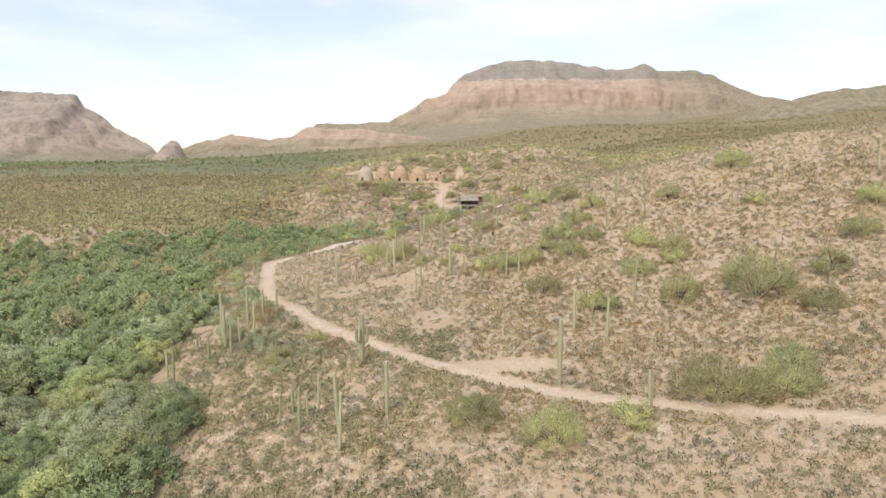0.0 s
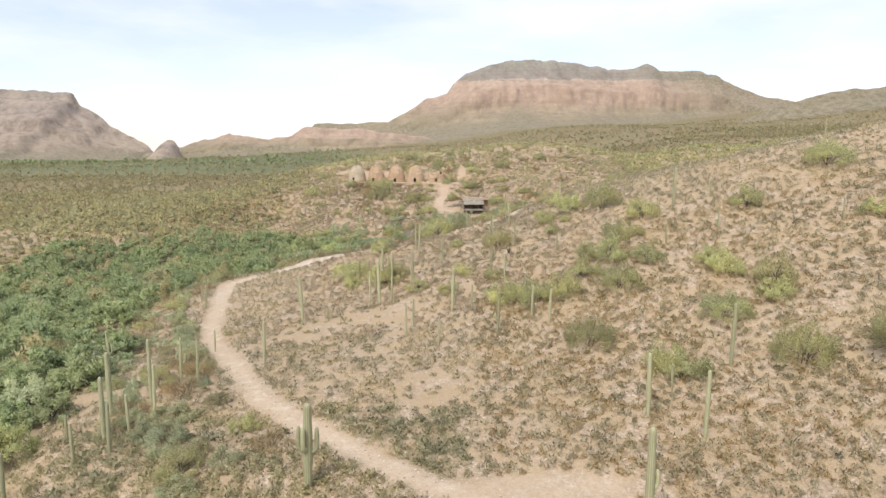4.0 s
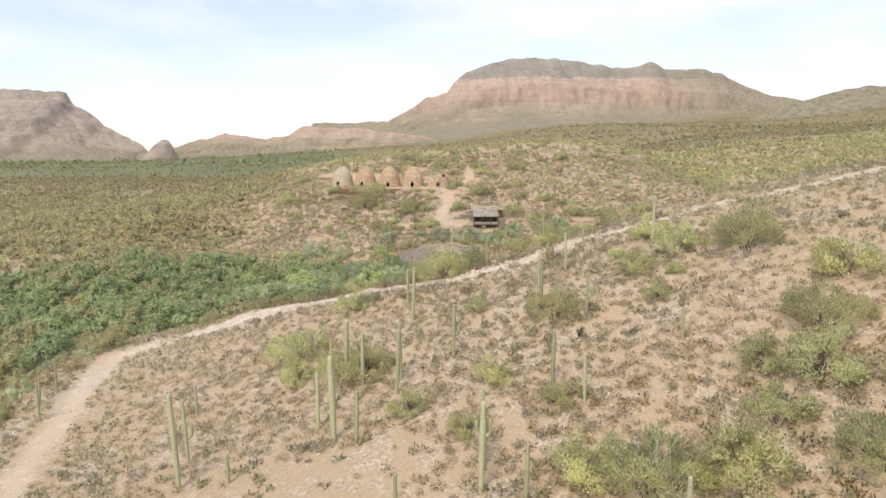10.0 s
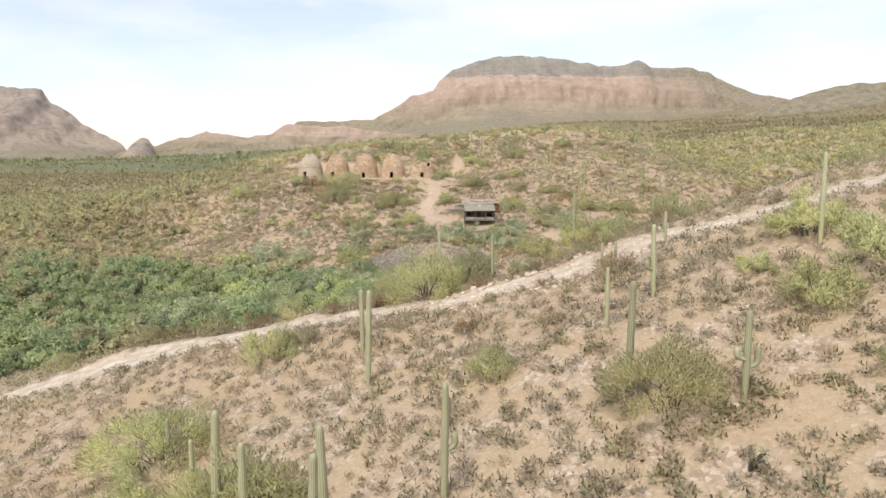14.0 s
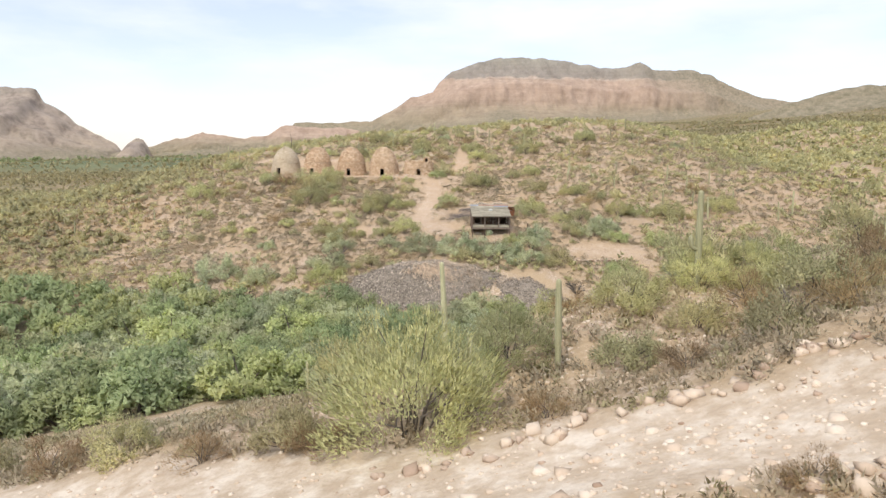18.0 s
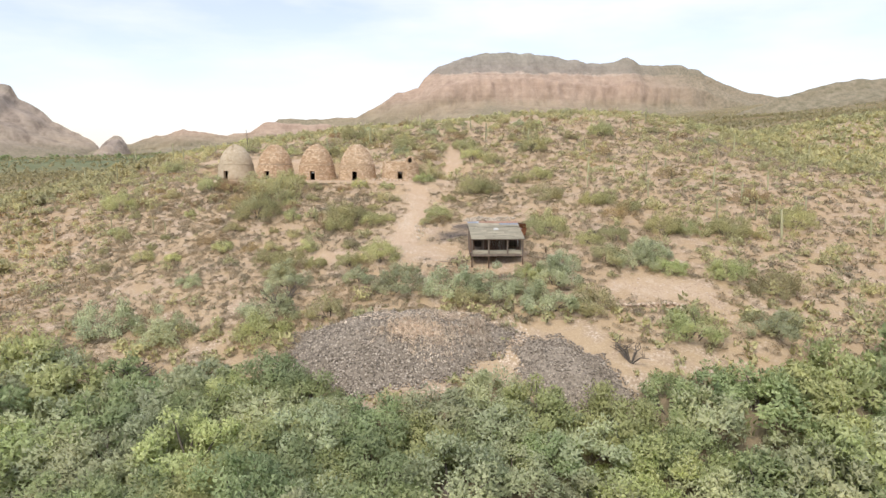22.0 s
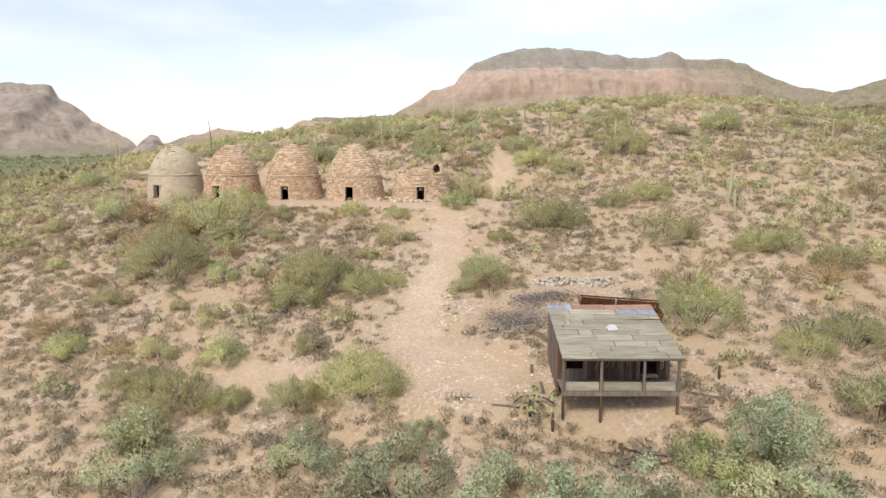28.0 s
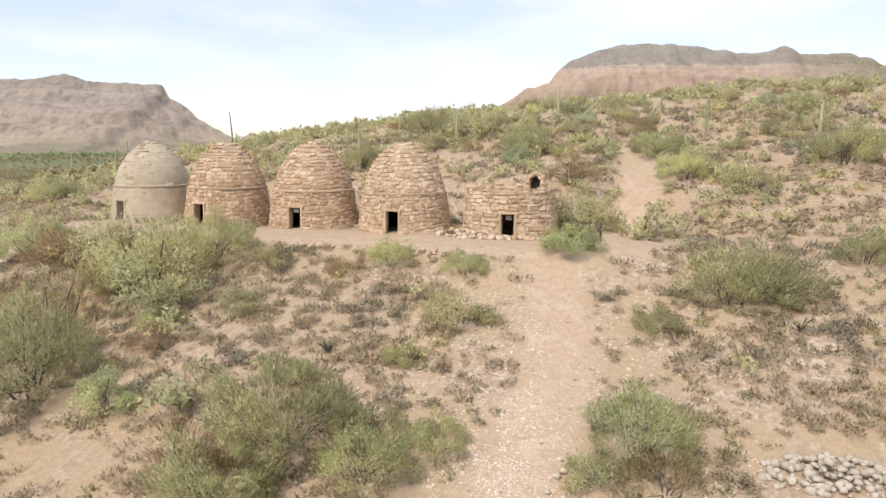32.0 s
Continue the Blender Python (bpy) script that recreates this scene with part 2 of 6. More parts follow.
def stone_material(name, dark, mid, light):
    """Laid stones: a tone for each, whether it is an object of its own or joined."""
    m, nt, b = material(name, 0.92)
    info, geo = nt.nodes.new("ShaderNodeObjectInfo"), nt.nodes.new("ShaderNodeNewGeometry")
    add, fract = nt.nodes.new("ShaderNodeMath"), nt.nodes.new("ShaderNodeMath")
    add.operation, fract.operation = "ADD", "FRACT"
    nt.links.new(info.outputs["Random"], add.inputs[0])
    nt.links.new(geo.outputs["Random Per Island"], add.inputs[1])
    nt.links.new(add.outputs["Value"], fract.inputs[0])
    col = ramp(nt, fract.outputs["Value"], [(0.0, dark), (0.5, mid), (1.0, light)])
    pos = geo.outputs["Position"]
    n = noise_of(nt, pos, 5.0, 6, 0.65)
    col = blend(nt, 0.55, col, ramp(nt, n, [(0.3, (0.6, 0.55, 0.52)), (0.7, (1.0, 1.0, 1.0))]), "MULTIPLY")
    col = blend(nt, 0.5, col, ramp(nt, noise_of(nt, pos, 0.5, 4), [(0.35, (0.72, 0.7, 0.68)), (0.65, (1.0, 1.0, 1.0))]), "MULTIPLY")
    nt.links.new(col, b.inputs["Base Color"])
    relief(nt, b, n, 0.6, 0.05)
    return m


def rubble_material(name, tones, scale=2.0):
    """Loose stones joined in one mesh: a tone for each."""
    m, nt, b = material(name, 0.92)
    val, rnd = random_tone(nt, 0.7, 1.2, island=True)
    k = len(tones) - 1
    col = ramp(nt, rnd, [(i / k, c) for i, c in enumerate(tones)])
    n = noise_of(nt, where(nt, local=False), scale, 5, 0.6)
    col = blend(nt, 0.5, col, ramp(nt, n, [(0.3, (0.6, 0.56, 0.53)), (0.7, (1.0, 1.0, 1.0))]), "MULTIPLY")
    nt.links.new(col, b.inputs["Base Color"])
    relief(nt, b, n, 0.5, 0.03)
    return m


def plain(name, dark, light, scale=3.0, rough=0.9, stretch=None, bump=0.3, metallic=0.0):
    m, nt, b = material(name, rough)
    pos = where(nt)
    n1 = noise_of(nt, pos, scale, 6, 0.6, stretch)
    n2 = noise_of(nt, pos, scale * 0.2, 3, 0.5)
    col = ramp(nt, n1, [(0.3, dark), (0.7, light)])
    col = blend(nt, 0.4, col, ramp(nt, n2, [(0.35, (0.7, 0.7, 0.7)), (0.65, (1.0, 1.0, 1.0))]), "MULTIPLY")
    val, _ = random_tone(nt, 0.82, 1.15)
    nt.links.new(toned(nt, col, val), b.inputs["Base Color"])
    b.inputs["Metallic"].default_value = metallic
    relief(nt, b, n1, bump, 0.03)
    return m


EARTH = earth_material()
MESA = mesa_material("mesa_rock", 0.1, [(0.0, (0.375, 0.329, 0.218)), (0.30, (0.406, 0.340, 0.239)), (0.46, (0.416, 0.335, 0.250)), (0.52, (0.479, 0.367, 0.287)), (0.64, (0.510, 0.383, 0.303)),
                     (0.755, (0.520, 0.399, 0.319)), (0.772, (0.552, 0.457, 0.383)), (0.78, (0.359, 0.319, 0.281)), (0.90, (0.349, 0.319, 0.281)), (1.0, (0.354, 0.335, 0.281))], 0.35, 0.45)
BUTTE = mesa_material("butte_rock", 0.15, [(0.0, (0.407, 0.345, 0.266)), (0.2, (0.452, 0.373, 0.299)), (0.45, (0.429, 0.356, 0.299)), (0.62, (0.373, 0.316, 0.277)), (0.72, (0.429, 0.362, 0.305)), (0.85, (0.328, 0.294, 0.260)), (1.0, (0.362, 0.333, 0.266))], 0.3, 0.75)
MORTAR = plain("lime_mortar", (0.42, 0.31, 0.21), (0.54, 0.415, 0.295), 5.0)
PLASTER = plain("worn_plaster", (0.47, 0.385, 0.275), (0.62, 0.525, 0.395), 2.0)
STONE_RED = stone_material("red_brown_stone", (0.473, 0.325, 0.204), (0.616, 0.446, 0.297), (0.770, 0.605, 0.440))
STONE_TAN = stone_material("tan_stone", (0.495, 0.352, 0.226), (0.638, 0.479, 0.325), (0.792, 0.638, 0.473))
STONE_GREY = stone_material("plaster_washed_stone", (0.46, 0.375, 0.265), (0.54, 0.455, 0.335), (0.63, 0.545, 0.42))
SOOT = plain("sooty_inside", (0.02, 0.017, 0.014), (0.05, 0.042, 0.035), 3.0)
RUBBLE = rubble_material("pale_rubble", [(0.56, 0.43, 0.32), (0.66, 0.54, 0.42), (0.77, 0.68, 0.57)])
GRAVEL = rubble_material("desert_stones", [(0.38, 0.27, 0.195), (0.50, 0.385, 0.295), (0.66, 0.56, 0.47)])
SLAG = rubble_material("dark_slag", [(0.12, 0.104, 0.088), (0.25, 0.214, 0.176), (0.37, 0.32, 0.265), (0.58, 0.51, 0.43)])
COAL_LUMP = rubble_material("coal_waste", [(0.035, 0.03, 0.028), (0.09, 0.075, 0.068), (0.16, 0.135, 0.12), (0.34, 0.29, 0.25)])
PALE_STONE = rubble_material("pale_field_stone", [(0.40, 0.34, 0.27), (0.55, 0.48, 0.39), (0.70, 0.64, 0.55)])
SLAG_BED = plain("slag_bed", (0.15, 0.127, 0.103), (0.36, 0.305, 0.245), 4.0)
WOOD = plain("weathered_wood", (0.13, 0.10, 0.08), (0.27, 0.22, 0.18), 6.0, stretch=(1, 1, 0.12))
WOOD_DARK = plain("dark_old_wood", (0.07, 0.045, 0.032), (0.16, 0.105, 0.075), 5.0, stretch=(1, 1, 0.15))
ROOF_BOARD = plain("grey_roof_board", (0.24, 0.215, 0.16), (0.42, 0.385, 0.30), 4.0, stretch=(0.15, 1, 1))
ROOF_RED = plain("faded_red_sheet", (0.29, 0.16, 0.11), (0.40, 0.255, 0.19), 3.0)
ROOF_BLUE = plain("blue_grey_sheet", (0.24, 0.27, 0.32), (0.36, 0.39, 0.44), 3.0)
RUST = plain("rusted_iron", (0.09, 0.035, 0.018), (0.27, 0.11, 0.05), 4.0, rough=0.8)
PALE_METAL = plain("pale_metal", (0.45, 0.45, 0.43), (0.6, 0.6, 0.58), 3.0)
LEAF_WASH = foliage("mesquite_leaf", (0.35, 0.425, 0.22), (0.57, 0.63, 0.37))
LEAF_GREY = foliage("grey_green_leaf", (0.52, 0.565, 0.35), (0.73, 0.76, 0.53))
LEAF_PALO = foliage("palo_verde_twig", (0.60, 0.605, 0.31), (0.79, 0.77, 0.46))
LEAF_BRIGHT = foliage("fresh_green_leaf", (0.54, 0.60, 0.285), (0.74, 0.77, 0.44))
LEAF_OLIVE = foliage("creosote_leaf", (0.50, 0.475, 0.275), (0.71, 0.66, 0.41))
TWIG = foliage("dry_scrub", (0.44, 0.375, 0.265), (0.67, 0.59, 0.445), 0.45)
TWIG_GREEN = foliage("low_scrub_green", (0.43, 0.40, 0.25), (0.64, 0.595, 0.39), 0.45)
RUSSET = foliage("russet_scrub", (0.43, 0.315, 0.18), (0.62, 0.475, 0.29), 0.45)
PALE_STRAW = foliage("bleached_grass", (0.70, 0.59, 0.50), (0.88, 0.78, 0.69), 0.35, 0.0)
STRAW = foliage("dry_grass", (0.52, 0.42, 0.20), (0.72, 0.60, 0.34), 0.45)
BARK = plain("desert_bark", (0.10, 0.085, 0.07), (0.2, 0.17, 0.145), 8.0)


def cactus_material():
    m, nt, b = material("saguaro_skin", 0.6)
    pos = where(nt)
    n = noise_of(nt, pos, 3.0, 5)
    col = ramp(nt, n, [(0.3, (0.43, 0.425, 0.25)), (0.7, (0.57, 0.55, 0.35))])
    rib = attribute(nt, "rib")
    # Shade put into the colour: grooves darkened; rib crests tinted pale straw.
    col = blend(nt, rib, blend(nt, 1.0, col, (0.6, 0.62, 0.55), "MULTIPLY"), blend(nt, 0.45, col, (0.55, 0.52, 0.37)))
    val, rnd = random_tone(nt, 0.75, 1.2)
    nt.links.new(toned(nt, col, val), b.inputs["Base Color"])
    return m


CACTUS = cactus_material()
CHOLLA = foliage("pale_cholla", (0.36, 0.34, 0.20), (0.60, 0.57, 0.40), 0.2)


# ---- the ground ----
def smooth(a, b, x):
    t = np.clip((x - a) / (b - a), 0.0, 1.0)
    return t * t * (3 - 2 * t)


# soft swells that shape the slopes: centre x, y, radius, rise
SWELLS = [(5, 390, 75, 26.2), (50, 150, 34, 10.0), (50, 240, 48, -4.7), (-70, 195, 48, -5.7), (-40, 30, 75, -13.0), (5, 165, 24, 3.6), (-40, 315, 34, 4.6), (-25, 225, 34, -6.4), (50, 330, 34, 2.4), (110, 135, 48, 17.1), (5, 390, 24, -8.0), (110, 240, 48, -7.2), (20, 210, 24, -12.0), (-115, 135, 48, -8.3), (35, 180, 24, 5.7)]
SWELLS += [(20, 135, 24, 3.1), (-70, 270, 24, -5.2), (65, 360, 24, 3.2), (-70, 360, 34, 5.3), (95, 330, 24, -3.4), (50, 225, 24, -8.8), (35, 75, 24, -2.1), (-25, 135, 24, -1.4), (-25, 90, 24, 3.9), (-25, 165, 24, 1.5), (-10, 60, 24, 3.2), (-70, 300, 24, 3.0), (125, 360, 24, 5.3), (80, 255, 24, -6.0), (-25, 285, 24, 0.6)]
# the dirt road: round the nose of the spur and along its far shoulder; x, y, z (None: lies on the slope)
ROAD = [(62, 44, None), (37.4, 53.9, None), (25.6, 62.3, None), (13.1, 68.9, None), (4.2, 74.4, None), (-4.7, 81.6, None), (-12.7, 88.1, None), (-19, 96.5, None), (-25.5, 109, None),
        (-32, 121.5, None), (-36, 134, None), (-40, 150, None), (-42.5, 161, None), (-37, 165.5, 4.0), (-30, 167.5, 5.8), (-21, 169, 7.8), (-11, 167, 10.0),
        (0, 163, 12.6), (8, 161, 15.0), (15, 160, 17.8), (30, 156, 22.6), (53, 149, 29.0), (75, 146, 34.0), (120, 150, 38.0)]
# the track from the cabin up to the terrace, and on behind the ovens
TRACK = [(3, 265, None), (-2, 272, None), (-1.6, 278, None), (-0.6, 283, None), (0.5, 288, None), (0.4, 294, None), (0.2, 299, None), (3, 305, 16.9), (6.5, 313, 18.4), (8.5, 320, 20.6), (9, 331, 23.5)]
# the shoulder beyond the road, before the slope drops to the wash
SHOULDER = [(-20, 175, 5.8), (-8, 172, 9.6), (1, 170.5, 12.2), (6, 174, 13.4), (13, 178, 14.6), (25, 180, 17.0), (45, 174, 23.0), (75, 165, 30.0)]
TERRACE = [(-37.5, 308.5), (-34, 306.5), (-27, 305.5), (-18, 304.5), (-10, 303.5), (-2, 302.5), (4, 303)]


def way_off(x, y):
    """Distance to the dirt road in units of its width there: narrow round the nose of the spur, wide on the far shoulder."""
    return near_line(x, y, ROAD)[0] / (1.0 + 0.6 * smooth(146, 160, y) * smooth(-34, -20, x))


def near_line(x, y, line):
    """Distance to a polyline, and the height along it."""
    best, level = np.full(x.shape, 1e9), np.zeros(x.shape)
    for a, b in zip(line, line[1:]):
        dx, dy = b[0] - a[0], b[1] - a[1]
        t = np.clip(((x - a[0]) * dx + (y - a[1]) * dy) / (dx * dx + dy * dy), 0, 1)
        d = np.hypot(x - a[0] - t * dx, y - a[1] - t * dy)
        z = a[2] + t * (b[2] - a[2])
        level = np.where(d < best, z, level)
        best = np.minimum(best, d)
    return best, level


def swell_height(x, y):
    z = 6 + 45 * smooth(-60, 350, x)
    for cx, cy, r, h in SWELLS:
        z = z + h * np.exp(-((x - cx) ** 2 + (y - cy) ** 2) / r ** 2)
    return z + 62 * smooth(520, 2300, y) * smooth(-900, 150, x) + 70 * smooth(450, 1300, x) * smooth(300, 900, y)


def lay(line):
    return [(x, y, float(swell_height(np.float64(x), np.float64(y))) if z is None else z) for x, y, z in line]


ROAD, TRACK = lay(ROAD), lay(TRACK)
TERRACE_LINE = [(x, y, 17.0) for x, y in TERRACE]


def ground_height(x, y):
    x, y = np.asarray(x, float), np.asarray(y, float)
    z = swell_height(x, y)
    d, lv = near_line(x, y, SHOULDER)
    z = z + (lv - z) * (1 - smooth(2.5, 13.0, d))
    d, lv = near_line(x, y, ROAD)
    z = z + (lv - z) * (1 - smooth(2.4, 11.0, d))
    d, lv = near_line(x, y, TRACK)
    z = z + (lv - z) * (1 - smooth(1.5, 6.0, d))
    # the levelled yard of the ovens: flat from the front edge to the back of the row
    d, lv = near_line(x, y, [(px, py + 5.0, 17.0) for px, py in TERRACE])
    z = z + (17.0 - z) * (1 - smooth(6.0, 11.0, d))
    # the bank drops away under the cabin's porch
    return z - 1.3 * np.exp(-((x - 10) / 4.6) ** 2 - ((y - 260.4) / 2.4) ** 2)


def make_mesh(name, verts, faces, mat, smooth_shade=False):
    me = bpy.data.meshes.new(name)
    verts, faces = np.asarray(verts, np.float32), np.asarray(faces, np.int32)
    k = faces.shape[1]
    me.vertices.add(len(verts))
    me.vertices.foreach_set("co", verts.ravel())
    me.loops.add(faces.size)
    me.loops.foreach_set("vertex_index", faces.ravel())
    me.polygons.add(len(faces))
    me.polygons.foreach_set("loop_start", np.arange(0, faces.size, k, dtype=np.int32))
    if smooth_shade:
        me.polygons.foreach_set("use_smooth", np.ones(len(faces), bool))
    me.update(calc_edges=True)
    me.materials.append(mat)
    return me


def grid_faces(nu, nv):
    i = np.arange(nu * nv).reshape(nv, nu)
    return np.stack([i[:-1, :-1], i[:-1, 1:], i[1:, 1:], i[1:, :-1]], -1).reshape(-1, 4)


def float_attribute(me, name, values):
    me.attributes.new(name, "FLOAT", "POINT").data.foreach_set("value", np.asarray(values, np.float32).ravel())


def hash_noise(x, y, scale, seed=0):
    """Smooth value noise on a lattice, -1 to 1."""
    x, y = np.asarray(x) / scale, np.asarray(y) / scale
    ix, iy = np.floor(x), np.floor(y)
    fx, fy = x - ix, y - iy
    fx, fy = fx * fx * (3 - 2 * fx), fy * fy * (3 - 2 * fy)

    def h(a, b):
        s = np.sin(a * 127.1 + b * 311.7 + seed * 74.7) * 43758.5453
        return (s - np.floor(s)) * 2 - 1
    return (h(ix, iy) * (1 - fx) + h(ix + 1, iy) * fx) * (1 - fy) + (h(ix, iy + 1) * (1 - fx) + h(ix + 1, iy + 1) * fx) * fy


def axis(fine_from, fine_to, step, far_from, far_to, grow=1.12):
    a = list(np.arange(fine_from, fine_to + step, step))
    s = step
    while a[-1] < far_to:
        s *= grow
        a.append(a[-1] + s)
    s = step
    while a[0] > far_from:
        s *= grow
        a.insert(0, a[0] - s)
    return np.array(a)


# bare pale patches: centre and half-widths
BARE = [(7.0, 78.0, 8.0, 2.6), (-12, 267.5, 7.0, 2.2), (29, 253, 6.5, 3.5), (1.5, 268, 4.5, 4.0), (-41, 329, 7, 4.0), (-32.5, 322, 4.0, 5.0), (-24, 320, 3.0, 3.0), (-70, 238, 9, 3)]


# ground black with coal dust: centre and half-widths
COAL = [(5.7, 274.9, 3.3, 3.0), (8.0, 278.2, 3.2, 1.5)]


def grove(x, y):
    """1 where the wash's thicket grows."""
    z = ground_height(x, y) + 1.6 * hash_noise(x, y, 14, 5) + 0.8 * hash_noise(x, y, 5, 6)
    d, _ = near_line(x, y, ROAD)
    # the foot of the spur is too dry for trees
    foot = np.interp(y, [20, 57, 69, 89, 112, 135, 150, 172, 182, 190], [-19, -25, -30, -35, -40, -50, -51, -50, -20, 300])
    dry = smooth(-3.0, 2.0, x - foot + 2.5 * hash_noise(x, y, 6, 7))
    # and so is the far bank above the bed of the wash
    bank = np.interp(x, [-115, -80, -55, -30, -14, 0, 26, 42, 60, 90], [241, 247, 246, 240, 236, 233, 235, 243, 253, 256])
    return (1 - smooth(0.4, 3.2, z)) * smooth(3, 6.5, d) * (1 - smooth(-2.5, 2.5, y - bank + 2.0 * hash_noise(x, y, 7, 27))) * (1 - dry)


def trodden(gx, gy):
    """How far the ground is worn bare: the road, the track, the yard and bare patches."""
    wob = 0.45 * hash_noise(gx, gy, 2.3, 2)
    track = np.maximum.reduce([1 - smooth(0.8, 1.7, way_off(gx, gy) + wob), 0.75 * (1 - smooth(1.2, 2.4, near_line(gx, gy, TRACK)[0] + wob)), 0.6 * (1 - smooth(2.2, 4.0, near_line(gx, gy, TERRACE_LINE)[0] + wob))])
    for cx, cy, rx, ry in BARE:
        q = np.hypot((gx - cx) / rx, (gy - cy) / ry) + 0.25 * hash_noise(gx, gy, 2.0, 17)
        track = np.maximum(track, 0.55 * (1 - smooth(0.6, 1.1, q)))
    return track


def far_land(gx, gy):
    return smooth(420, 620, gy) + smooth(150, 260, np.abs(gx)) * smooth(200, 330, gy) + 0.6 * smooth(55, 90, -gx) * smooth(225, 260, gy)


def surface(gx, gy):
    """The ground with its small unevenness, as it is walked on."""
    gx, gy = np.asarray(gx, float), np.asarray(gy, float)
    rough = hash_noise(gx, gy, 9, 1) * 0.35 + hash_noise(gx, gy, 3.1, 2) * 0.16 + hash_noise(gx, gy, 1.3, 3) * 0.07
    z = ground_height(gx, gy) + rough * (1 - trodden(gx, gy)) * (1 - 0.8 * (1 - smooth(3, 9, near_line(gx, gy, TERRACE_LINE)[0])))
    return z + smooth(0.6, 1.0, far_land(gx, gy)) * (hash_noise(gx, gy, 90, 8) * 3.0 + hash_noise(gx, gy, 33, 9) * 1.0)


def build_ground():
    xs, ys = axis(-110, 110, 0.9, -4500, 4500), axis(30, 345, 0.9, -700, 4600)
    gx, gy = np.meshgrid(xs, ys)
    z, track, far = surface(gx, gy), trodden(gx, gy), far_land(gx, gy)
    wob = 0.45 * hash_noise(gx, gy, 2.3, 2)
    me = make_mesh("ground", np.stack([gx, gy, z], -1).reshape(-1, 3), grid_faces(len(xs), len(ys)), EARTH, True)
    float_attribute(me, "track", track)
    float_attribute(me, "red", smooth(225, 275, gy) * (1 - smooth(330, 380, gy)) * (1 - smooth(60, 110, np.abs(gx))))
    float_attribute(me, "far", np.clip(far, 0, 1))
    float_attribute(me, "chalk", 0.7 * (1 - smooth(1.2, 2.6, way_off(gx, gy) + wob)) * smooth(140, 156, gy) * smooth(-46, -34, gx))
    dust = np.zeros(gx.shape)
    for cx, cy, rx, ry in COAL:
        dust = np.maximum(dust, 1 - smooth(0.3, 1.2, np.hypot((gx - cx) / rx, (gy - cy) / ry) + 0.3 * hash_noise(gx, gy, 1.1, 23)))
    float_attribute(me, "coal", 0.8 * dust)
    float_attribute(me, "valley", smooth(520, 900, gy) * smooth(-60, 120, -gx - 0.12 * gy))
    float_attribute(me, "grove", grove(gx, gy))
    tagged(new("ground", me), "sandy tan desert slopes with gravel and a worn dirt road", "ground", kind="structure")


build_ground()


# ---- the far mesas ----
def skyline(points, n):
    p = np.array(points, float)
    x = np.linspace(p[0, 0], p[-1, 0], n)
    return x, np.interp(x, p[:, 0], p[:, 1])


def mesa(name, label, points, y_top, foot, run, n, ledge, mat, talus=0.0, bare_to=(9000, 9001)):
    """A flat-topped mountain: scree, a cliff, a ledge and an upper cliff under a given skyline."""
    x, top = skyline(points, n)
    top = top + hash_noise(x, x * 0, 38, 3) * 4 + hash_noise(x, x * 0, 13, 4) * 1.8
    steps = [(0.0, 1.0), (0.18, 0.64), (0.21, 0.60), (0.38, 0.52), (0.42, 0.38), (0.60, 0.31), (0.65, 0.20), (0.84, 0.12), (0.89, 0.03), (1.0, 0.0)]
    prof = np.array(steps if mat is BUTTE else [(0.0, 1.0), (0.10, 0.72), (0.24, 0.45), (0.36, 0.27), (0.44, 0.17), (0.50, 0.14), (0.62, 0.125), (0.72, 0.112), (0.74, 0.085), (0.80, 0.06), (0.86, 0.035), (0.97, 0.015), (1.0, 0.0)])
    fr = np.concatenate([np.linspace(0, 0.44, 22), np.linspace(0.46, 0.74, 18), np.linspace(0.76, 1.0, 16)])
    back = np.interp(fr, prof[:, 0], prof[:, 1])
    gx, gf = np.meshgrid(x, fr)
    h = foot + (top[None] - foot) * gf
    bent = gx + 60 * hash_noise(gx, gf * 300, 150, 10)
    gully = hash_noise(bent, gf * 260, 170, 11) * 0.5 + hash_noise(bent, gf * 160, 61, 12) * 0.2 + hash_noise(gx, gf * 120, 24, 13) * 0.12 + hash_noise(gx, gf * 90, 11, 15) * 0.07
    size = np.clip((top[None] - foot) / max(top.max() - foot, 1), 0.08, 1)
    gy = y_top - run * back[:, None] * (0.35 + 0.65 * size) + gully * run * 0.048 * (0.25 + np.sin(np.pi * np.clip(gf, 0, 1)) ** 2) * size
    h = h + hash_noise(gx, gy, 23, 14) * 4 * size * np.sin(np.pi * gf)
    rows = [np.stack([gx, gy, h], -1).reshape(-1, 3)]
    # the flat top falls away behind
    rows.append(np.stack([x * (1 + 260 / y_top), np.full(n, y_top + 260.0), top - 25], -1))
    rows.append(np.stack([x * (1 + 420 / y_top), np.full(n, y_top + 420.0), np.full(n, foot - 40.0)], -1))
    me = make_mesh(name, np.concatenate(rows), grid_faces(n, len(fr) + 2), mat, False)
    # the beds lie level: colours follow the height above the foot
    level = np.clip((h - foot) / (top.max() - foot), 0, 1) * ledge
    float_attribute(me, "band", np.concatenate([level.ravel(), np.full(2 * n, 1.0)]))
    loose = np.clip(1 - smooth(talus - 0.1, talus + 0.08, level + 0.12 * hash_noise(gx, gf * 300, 140, 16)) + smooth(*bare_to, gx + 500 * (gf - 0.6)), 0, 1) * 0.8
    float_attribute(me, "talus", np.concatenate([loose.ravel(), np.full(2 * n, 0.8)]))
    tagged(new(name, me), label, "mountain", kind="structure")


